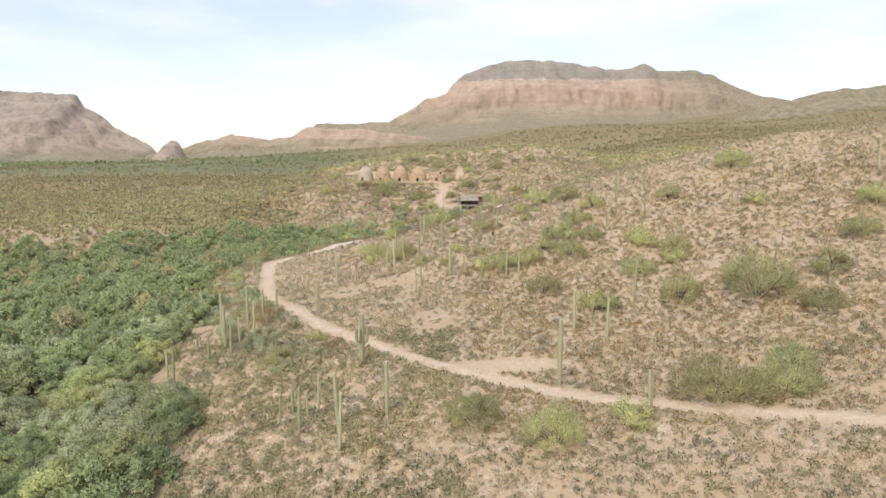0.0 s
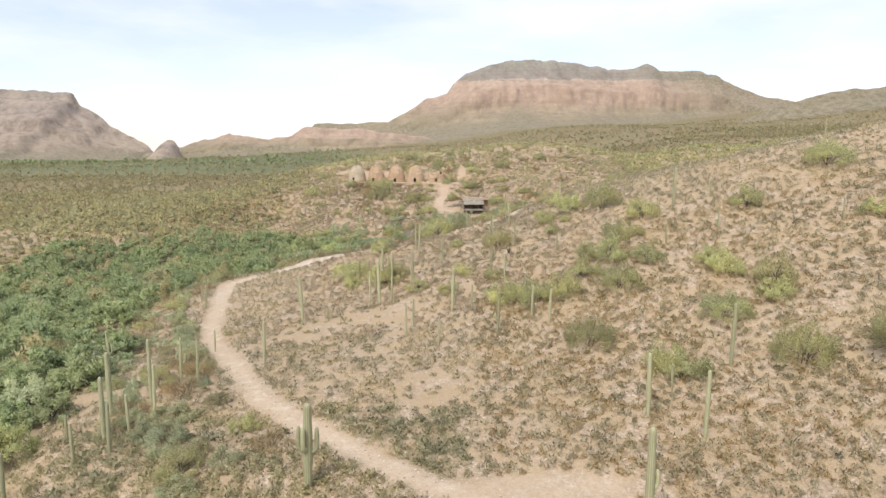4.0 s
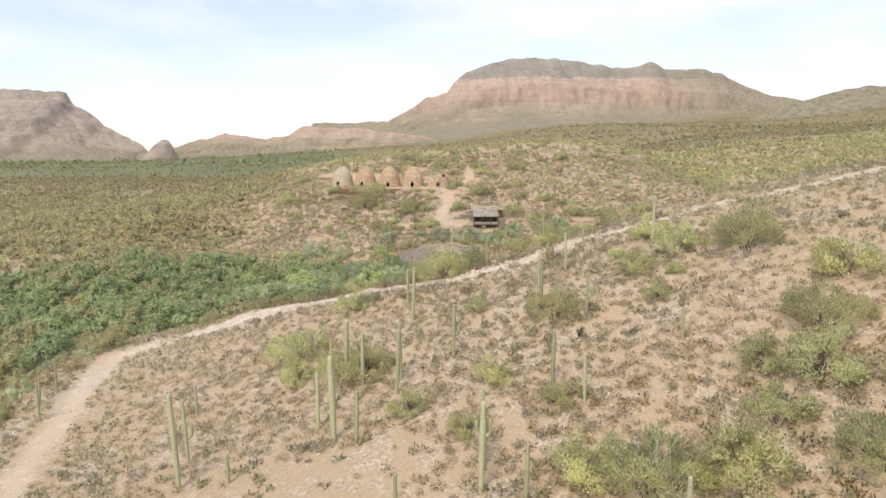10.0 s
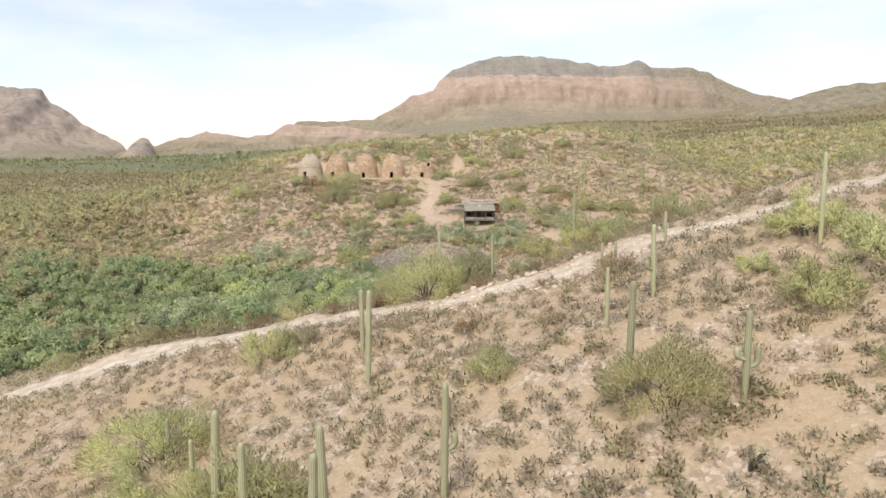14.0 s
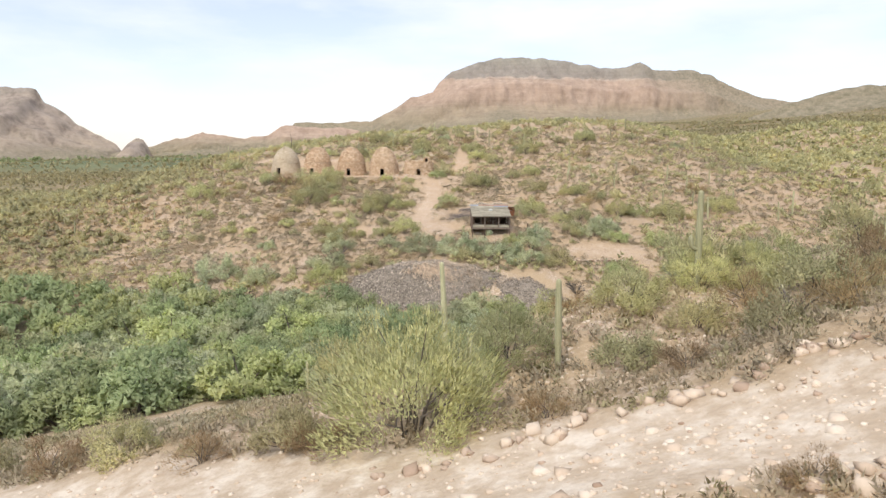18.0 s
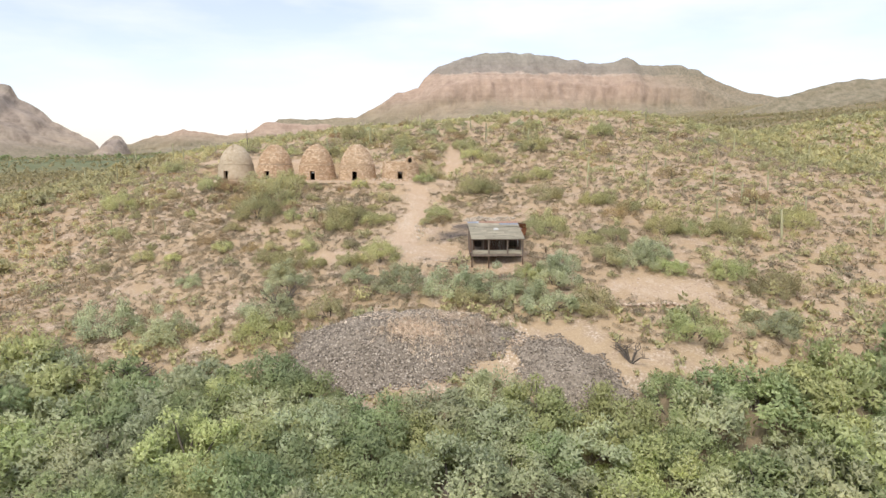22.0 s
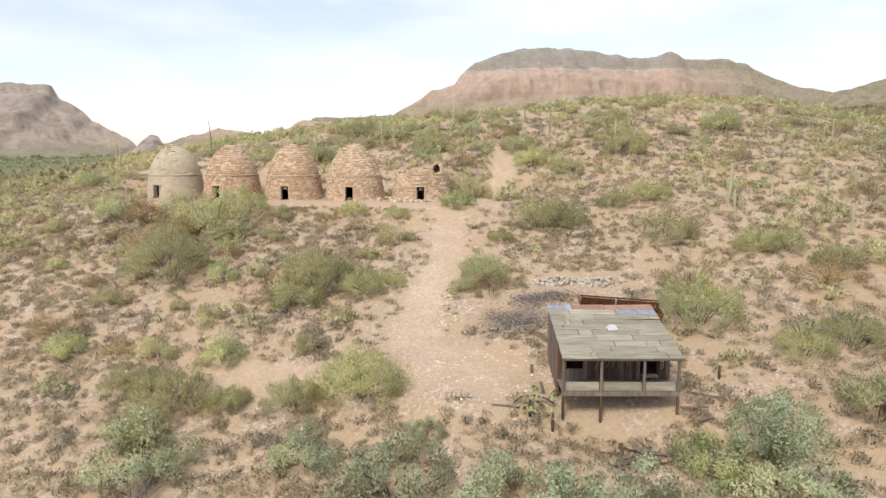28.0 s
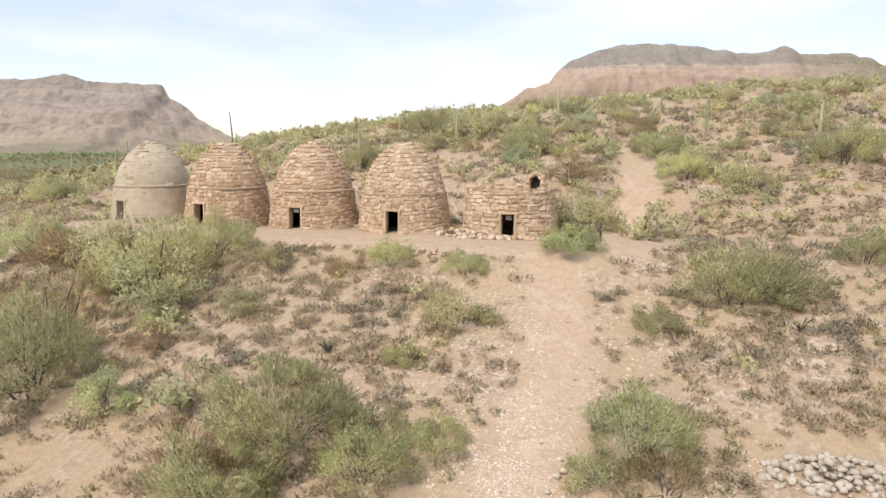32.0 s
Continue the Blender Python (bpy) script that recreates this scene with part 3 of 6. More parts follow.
mesa("mesa_main", "broad flat-topped red rock mesa with grey upper cliffs", [(-576, 120), (-540, 150), (-443, 155), (-275, 157), (-238, 161), (-153, 199), (-69, 255), (15, 281), (39, 316), (99, 362), (206, 394), (290, 415), (516, 409), (719, 374), (791, 381), (850, 397), (898, 373), (1078, 370), (1150, 347), (1261, 295), (1359, 260), (1480, 245), (1724, 204), (2300, 120)], 2900, 25, 1150, 420, 1.0, MESA, 0.36, (800, 1300))
mesa("low_red_ridge", "low rocky ridge of tan and red stone", [(-1300, -10), (-1161, 14), (-970, 51), (-832, 86), (-780, 98), (-738, 90), (-634, 79), (-550, 91), (-508, 120), (-466, 124), (-300, 115), (-100, 90), (200, 60)], 2500, -10, 500, 260, 0.74, MESA, 0.36)
mesa("butte", "steep rocky butte of grey-brown stone above the valley", [(-3200, 240), (-2500, 262), (-2035, 275), (-1893, 278), (-1770, 297), (-1685, 272), (-1572, 260), (-1431, 256), (-1376, 250), (-1351, 202), (-1288, 175), (-1243, 126), (-1171, 92), (-1108, 58), (-1060, 0)], 2570, -10, 700, 300, 0.95, BUTTE, 0.12)
mesa("rock_knob", "small rounded rock knob in the gap", [(-990, 0), (-964, 46), (-949, 61), (-924, 74), (-901, 68), (-889, 49), (-870, 0)], 2300, -10, 200, 40, 0.8, BUTTE)
mesa("scrub_hill", "low brown hill covered with sparse desert scrub", [(560, 60), (691, 120), (765, 143), (802, 154), (863, 160), (912, 169), (971, 177), (1150, 190), (1500, 170), (2000, 120)], 1500, 20, 700, 160, 0.22, MESA, 0.9)


# ---- helpers for things ----
def part(name, bm, mat, parent, label=""):
    me = bpy.data.meshes.new(name)
    bm.to_mesh(me)
    bm.free()
    me.materials.append(mat)
    ob = new(name, me)
    ob.parent = parent
    if label:
        ob["label"] = label
    return ob


def part_mesh(name, me, parent, label="", m=None):
    ob = new(name, me)
    ob.parent = parent
    if m is not None:
        ob.matrix_basis = m
    if label:
        ob["label"] = label
    return ob


def thing(name, m, label, category, group=""):
    ob = new(name)
    ob.matrix_basis = m
    return tagged(ob, label, category, group)


def box(sx, sy, sz, m=None, bevel=0.0, bm=None):
    """A bevelled block centred on the origin."""
    bm = bm or bmesh.new()
    geo = bmesh.ops.create_cube(bm, size=1.0, matrix=(m or Matrix()) @ Matrix.Diagonal((sx, sy, sz, 1)))
    if bevel:
        edges = list({e for v in geo["verts"] for e in v.link_edges})
        bmesh.ops.bevel(bm, geom=edges, offset=bevel, segments=1, affect="EDGES")
    return bm


def tube(points, radii, sides=6, bm=None, cap=True):
    """A tapered tube along points."""
    bm = bm or bmesh.new()
    rings = []
    pts = [Vector(p) for p in points]
    for i, p in enumerate(pts):
        way = (pts[min(i + 1, len(pts) - 1)] - pts[max(i - 1, 0)]).normalized()
        q = way.to_track_quat("Z", "Y")
        rings.append([bm.verts.new(p + q @ Vector((radii[i] * math.cos(a), radii[i] * math.sin(a), 0))) for a in np.linspace(0, 2 * np.pi, sides, endpoint=False)])
    for a, b in zip(rings, rings[1:]):
        for k in range(sides):
            bm.faces.new((a[k], a[(k + 1) % sides], b[(k + 1) % sides], b[k]))
    if cap:
        bm.faces.new(rings[-1])
        bm.faces.new(rings[0][::-1])
    for f in bm.faces:
        f.smooth = True
    return bm


def gz(x, y):
    return float(surface(np.float64(x), np.float64(y)))


# ---- plants ----
def leaf_mass(rng, centres, per, length, wide, upright=0.35, radial=0.7, root=(0.0, 0.0, 0.0), scatter=0.6):
    """Leaves and twigs as tapered blades, in uneven clumps that run into each other.
    centres: x, y, z, radius. Vertices, triangles, soft normals."""
    cs = np.repeat(np.asarray(centres, float), per, 0)
    n = len(cs)
    d = rng.normal(size=(n, 3))
    d /= np.linalg.norm(d, axis=1)[:, None]
    p = cs[:, :3] + d * cs[:, 3:4] * rng.uniform(0.05, 1, (n, 1)) ** 0.45 * np.array([1, 1, 0.85])
    away = p - np.asarray(root, float)
    away /= np.maximum(np.linalg.norm(away, axis=1)[:, None], 0.05)
    u = away * radial + d * 0.3 + rng.normal(size=(n, 3)) * scatter + np.array([0, 0, upright])
    u /= np.linalg.norm(u, axis=1)[:, None]
    out = 0.5 * d + 0.7 * away + np.array([0, 0, 0.55])
    a = np.cross(u, out + rng.normal(size=(n, 3)) * 0.6)
    a /= np.maximum(np.linalg.norm(a, axis=1)[:, None], 1e-3)
    ln = length * rng.uniform(0.5, 1.5, (n, 1))
    w = wide * rng.uniform(0.6, 1.4, (n, 1))
    v = np.stack([p - u * ln * 0.4 - a * w * 0.5, p - u * ln * 0.4 + a * w * 0.5, p + u * ln * 0.6], 1).reshape(-1, 3)
    v[:, 2] = np.maximum(v[:, 2], 0.0)
    return v, np.arange(3 * n).reshape(-1, 3), np.repeat(out, 3, 0)


def rounded(me, ways):
    """Soft shading of foliage: normals lean outwards from the plant."""
    ways = ways / np.maximum(np.linalg.norm(ways, axis=1)[:, None], 1e-6)
    me.attributes.new("custom_normal", "FLOAT_VECTOR", "POINT").data.foreach_set("vector", ways.astype(np.float32).ravel())


def crown_centres(rng, n, rx, rz, z0, low=0.45, small=0.2, large=0.44):
    out = []
    for i in range(n):
        a, r = rng.uniform(0, 2 * np.pi), rx * math.sqrt(rng.uniform(0, 1))
        top = z0 + rz * math.sqrt(max(0.05, 1 - (r / rx) ** 2)) * rng.uniform(0.75, 1.1)
        out.append((r * math.cos(a), r * math.sin(a), rng.uniform(low, 1.0) * top, rx * rng.uniform(small, large)))
    return out


def stems(rng, centres, base_r, n):
    bm = bmesh.new()
    for c in centres[:n]:
        bend = Vector((c[0] * 0.35 + rng.normal() * 0.1, c[1] * 0.35 + rng.normal() * 0.1, c[2] * 0.45))
        tube([(rng.normal() * 0.08, rng.normal() * 0.08, -0.3), bend, (c[0], c[1], c[2])], [base_r, base_r * 0.6, base_r * 0.2], 5, bm, False)
    return bm


def bush_kind(seed, rx, height, clumps, per, length, wide, mat, low=0.15, trunk_r=0.06, limbs=6, foot=0.14, small=0.14, large=0.3, upright=0.35, radial=0.7, scatter=0.6):
    """The two meshes of one kind of bush or tree: stems and crown."""
    rng = np.random.default_rng(seed)
    cs = crown_centres(rng, clumps, rx, height * (1 - low), height * low, foot, small, large)
    v, f, n = leaf_mass(rng, cs, per, length, wide, upright, radial, (0, 0, height * 0.1), scatter)
    crown = make_mesh("crown", v, f, mat, True)
    rounded(crown, n)
    bm = stems(rng, cs, trunk_r, limbs)
    st = bpy.data.meshes.new("brushwood")
    bm.to_mesh(st)
    bm.free()
    st.materials.append(BARK)
    return st, crown


def plant(name, kind, x, y, s, turn, label, category, group, sink=0.05, sz=1.0, stem_name="brushwood"):
    root = thing(name, pose(x, y, gz(x, y) - sink, 0, 0, turn), label, category, group)
    for me, nm in zip(kind, (stem_name, "crown")):
        ob = new(nm, me)
        ob.parent = root
        ob.scale = (s, s, s * sz)
        if nm != "crown":
            ob["kind"] = "stuff"
    return root


def column_mesh(height, radius, ribs=12, rings=12, seed=0):
    """A ribbed cactus column with a domed tip, from the origin up."""
    rng = np.random.default_rng(seed)
    k = ribs * 2
    zs = np.concatenate([np.linspace(0, 0.9, rings) ** 0.9 * 1.0, [0.945, 0.975, 0.992]]) * height
    verts, rib = [], []
    for z in zs:
        h = z / height
        r = radius * (0.78 + 0.22 * smooth(0, 0.35, h)) * (1 - 0.16 * smooth(0.55, 0.9, h))
        tip = max(0.0, (z - (height - radius * 1.2)) / (radius * 1.2))
        r *= math.sqrt(max(0.03, 1 - tip * tip)) * (1 + 0.03 * rng.normal())
        for j in range(k):
            a = 2 * math.pi * j / k
            rr = r * (1.0 if j % 2 == 0 else 0.83)
            verts.append((rr * math.cos(a), rr * math.sin(a), z))
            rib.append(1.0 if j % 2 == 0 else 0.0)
    n = len(zs)
    faces = []
    for i in range(n - 1):
        for j in range(k):
            faces.append((i * k + j, i * k + (j + 1) % k, (i + 1) * k + (j + 1) % k, (i + 1) * k + j))
    verts.append((0, 0, height))
    rib.append(0.5)
    top = len(verts) - 1
    for j in range(0, k, 2):
        faces.append((((n - 1) * k + j), ((n - 1) * k + j + 1), ((n - 1) * k + (j + 2) % k), top))
    me = make_mesh("trunk", verts, faces, CACTUS, True)
    float_attribute(me, "rib", rib)
    return me


def arm_mesh(reach, rise, radius, seed=0, ribs=10):
    """A ribbed arm that leaves the trunk sideways and turns up."""
    path = []
    for i in range(9):
        a = min(1.0, i / 4) * math.pi / 2
        if i <= 4:
            path.append((reach * math.sin(a), 0, reach * 0.8 * (1 - math.cos(a))))
        else:
            path.append((reach, 0, reach * 0.8 + rise * (i - 4) / 4.0))
    k = ribs * 2
    verts, rib = [], []
    pts = [Vector(p) for p in path]
    for i, p in enumerate(pts):
        way = (pts[min(i + 1, 8)] - pts[max(i - 1, 0)]).normalized()
        side = Vector((0, 1, 0))
        nrm = side.cross(way)
        r = radius * (0.75 if i == 0 else 1.0) * (0.55 if i == 8 else 0.92 if i == 7 else 1.0)
        for j in range(k):
            a = 2 * math.pi * j / k
            rr = r * (1.0 if j % 2 == 0 else 0.83)
            verts.append(tuple(p + nrm * rr * math.cos(a) + side * rr * math.sin(a)))
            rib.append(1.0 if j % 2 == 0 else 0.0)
    faces = [(i * k + j, i * k + (j + 1) % k, (i + 1) * k + (j + 1) % k, (i + 1) * k + j) for i in range(8) for j in range(k)]
    verts.append((reach, 0, reach * 0.8 + rise + radius * 0.45))
    rib.append(0.5)
    for j in range(0, k, 2):
        faces.append((8 * k + j, 8 * k + j + 1, 8 * k + (j + 2) % k, len(verts) - 1))
    me = make_mesh("arm", verts, faces, CACTUS, True)
    float_attribute(me, "rib", rib)
    return me


COLUMNS = [column_mesh(1.0, r, seed=i) for i, r in enumerate((0.028, 0.032, 0.037, 0.052))]
ARMS = [arm_mesh(0.62, 1.2, 0.17), arm_mesh(0.55, 0.6, 0.17), arm_mesh(0.7, 1.9, 0.18)]
SAGUARO_LABEL = "tall grey-green ribbed saguaro cactus on the stony slope"


def saguaro(x, y, height, arms=(), label=SAGUARO_LABEL, lean=0.0, girth=1.0):
    """arms: (height fraction, turn in degrees, kind)."""
    rng = np.random.default_rng(int(abs(x * 131 + y * 17)) + 5)
    root = thing("saguaro", pose(x, y, gz(x, y) - 0.12, lean + rng.normal() * 1.2, rng.normal() * 1.5, 0), label, "cactus", "saguaros")
    me = COLUMNS[3 if height < 2.6 else 2 if height < 4.5 else rng.integers(0, 3)]
    t = part_mesh("trunk", me, root)
    t.scale = (height * girth, height * girth, height)
    wide = {0: 0.028, 1: 0.032, 2: 0.037, 3: 0.052}[COLUMNS.index(me)] * height * girth
    for frac, turn, kind in arms:
        a = part_mesh("arm", ARMS[kind], root, "", pose(0, 0, height * frac, 0, 0, turn))
        s = min(1.15, 0.55 + wide * 1.4)
        a.scale = (s, s, s * height / 6.0)
    return root


def strew(name, kinds, xs, ys, scales, mat, label, category, sink=0.03, turn=True, seed=0, leafy=False):
    """Many small plants or stones as one joined mesh of uncountable stuff. kinds: (vertices, faces) patterns."""
    rng = np.random.default_rng(seed)
    zs = surface(xs, ys) - sink
    pick = rng.integers(0, len(kinds), len(xs))
    V, F, N, base = [], [], [], 0
    for k, kind in enumerate(kinds):
        v, f = kind[:2]
        w = kind[2] if leafy else None
        s = np.nonzero(pick == k)[0]
        if not len(s):
            continue
        a = rng.uniform(0, 2 * np.pi, len(s)) if turn else np.zeros(len(s))
        c, sn = np.cos(a), np.sin(a)
        sc = scales[s]
        vx = (v[None, :, 0] * c[:, None] - v[None, :, 1] * sn[:, None]) * sc[:, None] + xs[s][:, None]
        vy = (v[None, :, 0] * sn[:, None] + v[None, :, 1] * c[:, None]) * sc[:, None] + ys[s][:, None]
        vz = v[None, :, 2] * sc[:, None] + zs[s][:, None]
        V.append(np.stack([vx, vy, vz], -1).reshape(-1, 3))
        F.append((f[None] + (np.arange(len(s)) * len(v))[:, None, None] + base).reshape(-1, f.shape[1]))
        base += len(s) * len(v)
        if leafy:
            N.append(np.stack([w[None, :, 0] * c[:, None] - w[None, :, 1] * sn[:, None], w[None, :, 0] * sn[:, None] + w[None, :, 1] * c[:, None], np.repeat(w[None, :, 2], len(s), 0)], -1).reshape(-1, 3))
    me = make_mesh(name, np.concatenate(V), np.concatenate(F), mat, leafy)
    if leafy:
        rounded(me, np.concatenate(N))
    return tagged(new(name, me), label, category, kind="stuff")


def tuft(seed, lumps, per, rad, height, length, wide):
    """A low rounded scrub: a small dome of short twigs."""
    rng = np.random.default_rng(seed)
    cs = [(rng.normal() * rad * 0.4 * (lumps > 1), rng.normal() * rad * 0.4 * (lumps > 1), rad * 0.2, rad * rng.uniform(0.75, 1.0)) for _ in range(lumps)]
    v, f, w = leaf_mass(rng, cs, per, length, wide, 0.5, 0.8, (0, 0, -0.1), 0.8)
    v[:, 2] *= height / rad
    return v, f, w


def pebble(seed, flat=0.6):
    """A rough angular stone of unit size."""
    rng = np.random.default_rng(seed)
    bm = bmesh.new()
    pts = [Vector((sx, sy, sz)) for sx in (-0.5, 0.5) for sy in (-0.5, 0.5) for sz in (-0.5, 0.5)]
    for p in pts:
        p *= rng.uniform(0.55, 0.95)
        p += Vector(rng.uniform(-0.12, 0.12, 3))
        p.z *= flat
        bm.verts.new(p)
    bm.verts.new((rng.uniform(-0.1, 0.1), rng.uniform(-0.1, 0.1), 0.55 * flat))
    bmesh.ops.convex_hull(bm, input=list(bm.verts))
    bmesh.ops.triangulate(bm, faces=list(bm.faces))
    bm.verts.index_update()
    loose = [v for v in bm.verts if not v.link_faces]
    bmesh.ops.delete(bm, geom=loose, context="VERTS")
    bm.verts.index_update()
    vs = np.array([v.co[:] for v in bm.verts])
    fs = np.array([[v.index for v in f.verts] for f in bm.faces])
    bm.free()
    return vs, fs


# ---- the coke ovens on their terrace ----
OVEN_Z = 17.0
DOOR_W, DOOR_H = 1.0, 1.75


def oven_radius(h):
    """The outside of an oven: a battered drum, a small ledge and a pointed dome."""
    if h < 3.05:
        return 3.74 - 0.40 * (max(h, 0) / 3.05)
    t = min(1.0, (h - 3.05) / 3.85)
    return 3.2 * max(0.0, 1 - t ** 1.55) ** 0.55 + 0.02


def ruin_radius(h):
    return 3.72 - 0.36 * h / 3.4


def shell(radius_at, heights, inset, door, seg=72):
    """A round wall as a sheet with its doorway left open; the door looks towards -y."""
    bm = bmesh.new()
    rings = []
    for h in heights:
        r = max(radius_at(h) - inset, 0.03)
        rings.append([bm.verts.new((r * math.sin(a), -r * math.cos(a), h)) for a in (2 * math.pi * (k + 0.5) / seg for k in range(seg))])
    half = door / 2
    for i, (a, b) in enumerate(zip(rings, rings[1:])):
        for k in range(seg):
            k2 = (k + 1) % seg
            mid = 2 * math.pi * (k + 1) / seg
            r = radius_at(heights[i])
            if heights[i + 1] <= DOOR_H + 0.02 and abs(r * math.sin(mid)) < half and math.cos(mid) > 0:
                continue
            bm.faces.new((a[k], a[k2], b[k2], b[k]))
    return bm, rings


def stone_block(seed):
    """A squared rubble stone of unit size with chipped edges, its face towards -y."""
    rng = np.random.default_rng(seed)
    bm = bmesh.new()
    bmesh.ops.create_cube(bm, size=1.0)
    bmesh.ops.bevel(bm, geom=list(bm.edges), offset=0.16, segments=1, affect="EDGES")
    for v in bm.verts:
        v.co.x += rng.uniform(-0.07, 0.07)
        v.co.z += rng.uniform(-0.09, 0.09)
        v.co.y += rng.uniform(-0.1, 0.1)
    return bm


def block_mesh(seed, mat):
    me = bpy.data.meshes.new("stone")
    bm = stone_block(seed)
    bm.to_mesh(me)
    bm.free()
    me.materials.append(mat)
    return me


def courses(radius_at, top, seed, door=True, ragged=0.0, course=0.27, width=0.44, thick=0.26):
    """Places of the stones of a round wall: matrix, and whether the stone looks to the front."""
    rng = np.random.default_rng(seed)
    out, h = [], 0.02
    while h < top:
        ch = course * rng.uniform(0.75, 1.3)
        mid = h + ch / 2
        r = radius_at(mid)
        if r < 0.25:
            break
        slope = math.atan2(radius_at(mid - 0.1) - radius_at(mid + 0.1), 0.2)
        a = rng.uniform(0, 1)
        end = a + 2 * math.pi
        while a < end - 0.05:
            w = min(width * rng.uniform(0.5, 1.5), r * 1.2)
            da = w / r
            am = a + da / 2
            x = r * math.sin(am)
            gap = door and mid < DOOR_H + 0.1 and math.cos(am) > 0 and abs(x) < DOOR_W / 2 + w * 0.42
            gone = ragged and mid > top - ragged and rng.uniform() < (mid - top + ragged) / ragged * 0.9
            if not gap and not gone:
                out_by = rng.uniform(-0.03, 0.035)
                m = pose(0, 0, 0, 0, 0, math.degrees(am)) @ pose(0, -(r - 0.1 + out_by), mid + 0.05 * math.sin(3 * am + seed) + 0.04 * math.sin(7 * am + 2 * h) + rng.normal() * 0.03, -math.degrees(slope) + rng.normal() * 2, rng.normal() * 4.5, 0) @ Matrix.Diagonal((w * 0.97, thick, ch * rng.uniform(0.78, 1.12), 1))
                out.append((m, math.cos(am) * 1.0 + math.sin(am) * 0.35))
            a += da
        h += ch
    return out


def lay_stones(root, places, meshes, mat, seed, most=270):
    """The stones on the side that the camera passes are single pieces; the rest are joined."""
    rng = np.random.default_rng(seed)
    order = sorted(range(len(places)), key=lambda i: -places[i][1])
    front = set(order[:most])
    patterns = []
    for me in meshes:
        v = np.array([v.co[:] for v in me.vertices])
        f = [tuple(p.vertices) for p in me.polygons]
        patterns.append((v, f))
    V, F, base = [], [], 0
    for i, (m, _) in enumerate(places):
        k = int(rng.integers(0, len(meshes)))
        if i in front:
            ob = new("stone", meshes[k])
            ob.parent = root
            ob.matrix_basis = m
        else:
            v, f = patterns[k]
            mm = np.array(m)
            V.append(v @ mm[:3, :3].T + mm[:3, 3])
            F += [tuple(j + base for j in face) for face in f]
            base += len(v)
    me = bpy.data.meshes.new("stonework")
    me.from_pydata(np.concatenate(V).tolist(), [], F)
    me.materials.append(mat)
    ob = new("stonework", me)
    ob.parent = root
    ob["kind"] = "stuff"


def sign_board(root, x, y, z):
    """A small white notice with lines too fine to read."""
    s = part("sign", box(0.42, 0.03, 0.26, pose(x, y, z), 0.004), PALE_METAL, root, "small white notice board")
    for k in range(3):
        part("line", box(0.3, 0.004, 0.02, pose(x, y - 0.019, z + 0.06 - 0.06 * k)), WOOD_DARK, s)


def doorway(root, r, mat):
    """The reveal of a doorway: two jambs, a lintel and a sill."""
    for side in (-1, 1):
        part("jamb", box(0.16, 0.75, DOOR_H, pose(side * (DOOR_W / 2 + 0.06), -r + 0.42, DOOR_H / 2), 0.03), mat, root)
    part("lintel", box(DOOR_W + 0.5, 0.72, 0.2, pose(0, -r + 0.44, DOOR_H + 0.08), 0.03), mat, root)
    part("sill", box(DOOR_W, 0.8, 0.1, pose(0, -r + 0.45, 0.0), 0.02), mat, root)


def coke_oven(x, y, turn, mat, label, seed, sign=False, plaster=False):
    root = thing("coke_oven", pose(x, y, OVEN_Z, 0, 0, -turn), label, "oven", "coke ovens")
    hs = np.concatenate([[-0.4], np.linspace(0.0, DOOR_H, 5), np.linspace(2.0, 3.05, 4), np.linspace(3.1, 6.7, 16), [6.82, 6.9]])
    bm, rings = shell(oven_radius, hs, -0.03 if plaster else 0.022, DOOR_W)
    bm.faces.new(rings[-1])
    part("wall", bm, PLASTER if plaster else MORTAR, root)
    bm, rings = shell(oven_radius, hs[:-3], 0.62, DOOR_W)
    bm.faces.new(rings[-1][::-1])
    part("lining", bm, SOOT, root, "soot-black inner lining")
    doorway(root, 3.66, mat)
    ledge = bmesh.new()
    prof = [(3.30, 2.92), (3.41, 2.95), (3.41, 3.07), (3.16, 3.12)]
    rr = [[ledge.verts.new((r * math.cos(a), r * math.sin(a), h)) for r, h in prof] for a in np.linspace(0, 2 * np.pi, 64, endpoint=False)]
    for i in range(64):
        for j in range(3):
            ledge.faces.new((rr[i][j], rr[(i + 1) % 64][j], rr[(i + 1) % 64][j + 1], rr[i][j + 1]))
    part("ledge", ledge, PLASTER if plaster else MORTAR, root)
    if sign:
        sign_board(root, 0.05, -3.35, 1.5)
    meshes = [block_mesh(seed * 10 + k, mat) for k in range(5)]
    return root, courses(oven_radius, 6.75, seed, width=0.4 if not plaster else 0.6, thick=0.26 if not plaster else 0.19), meshes, mat


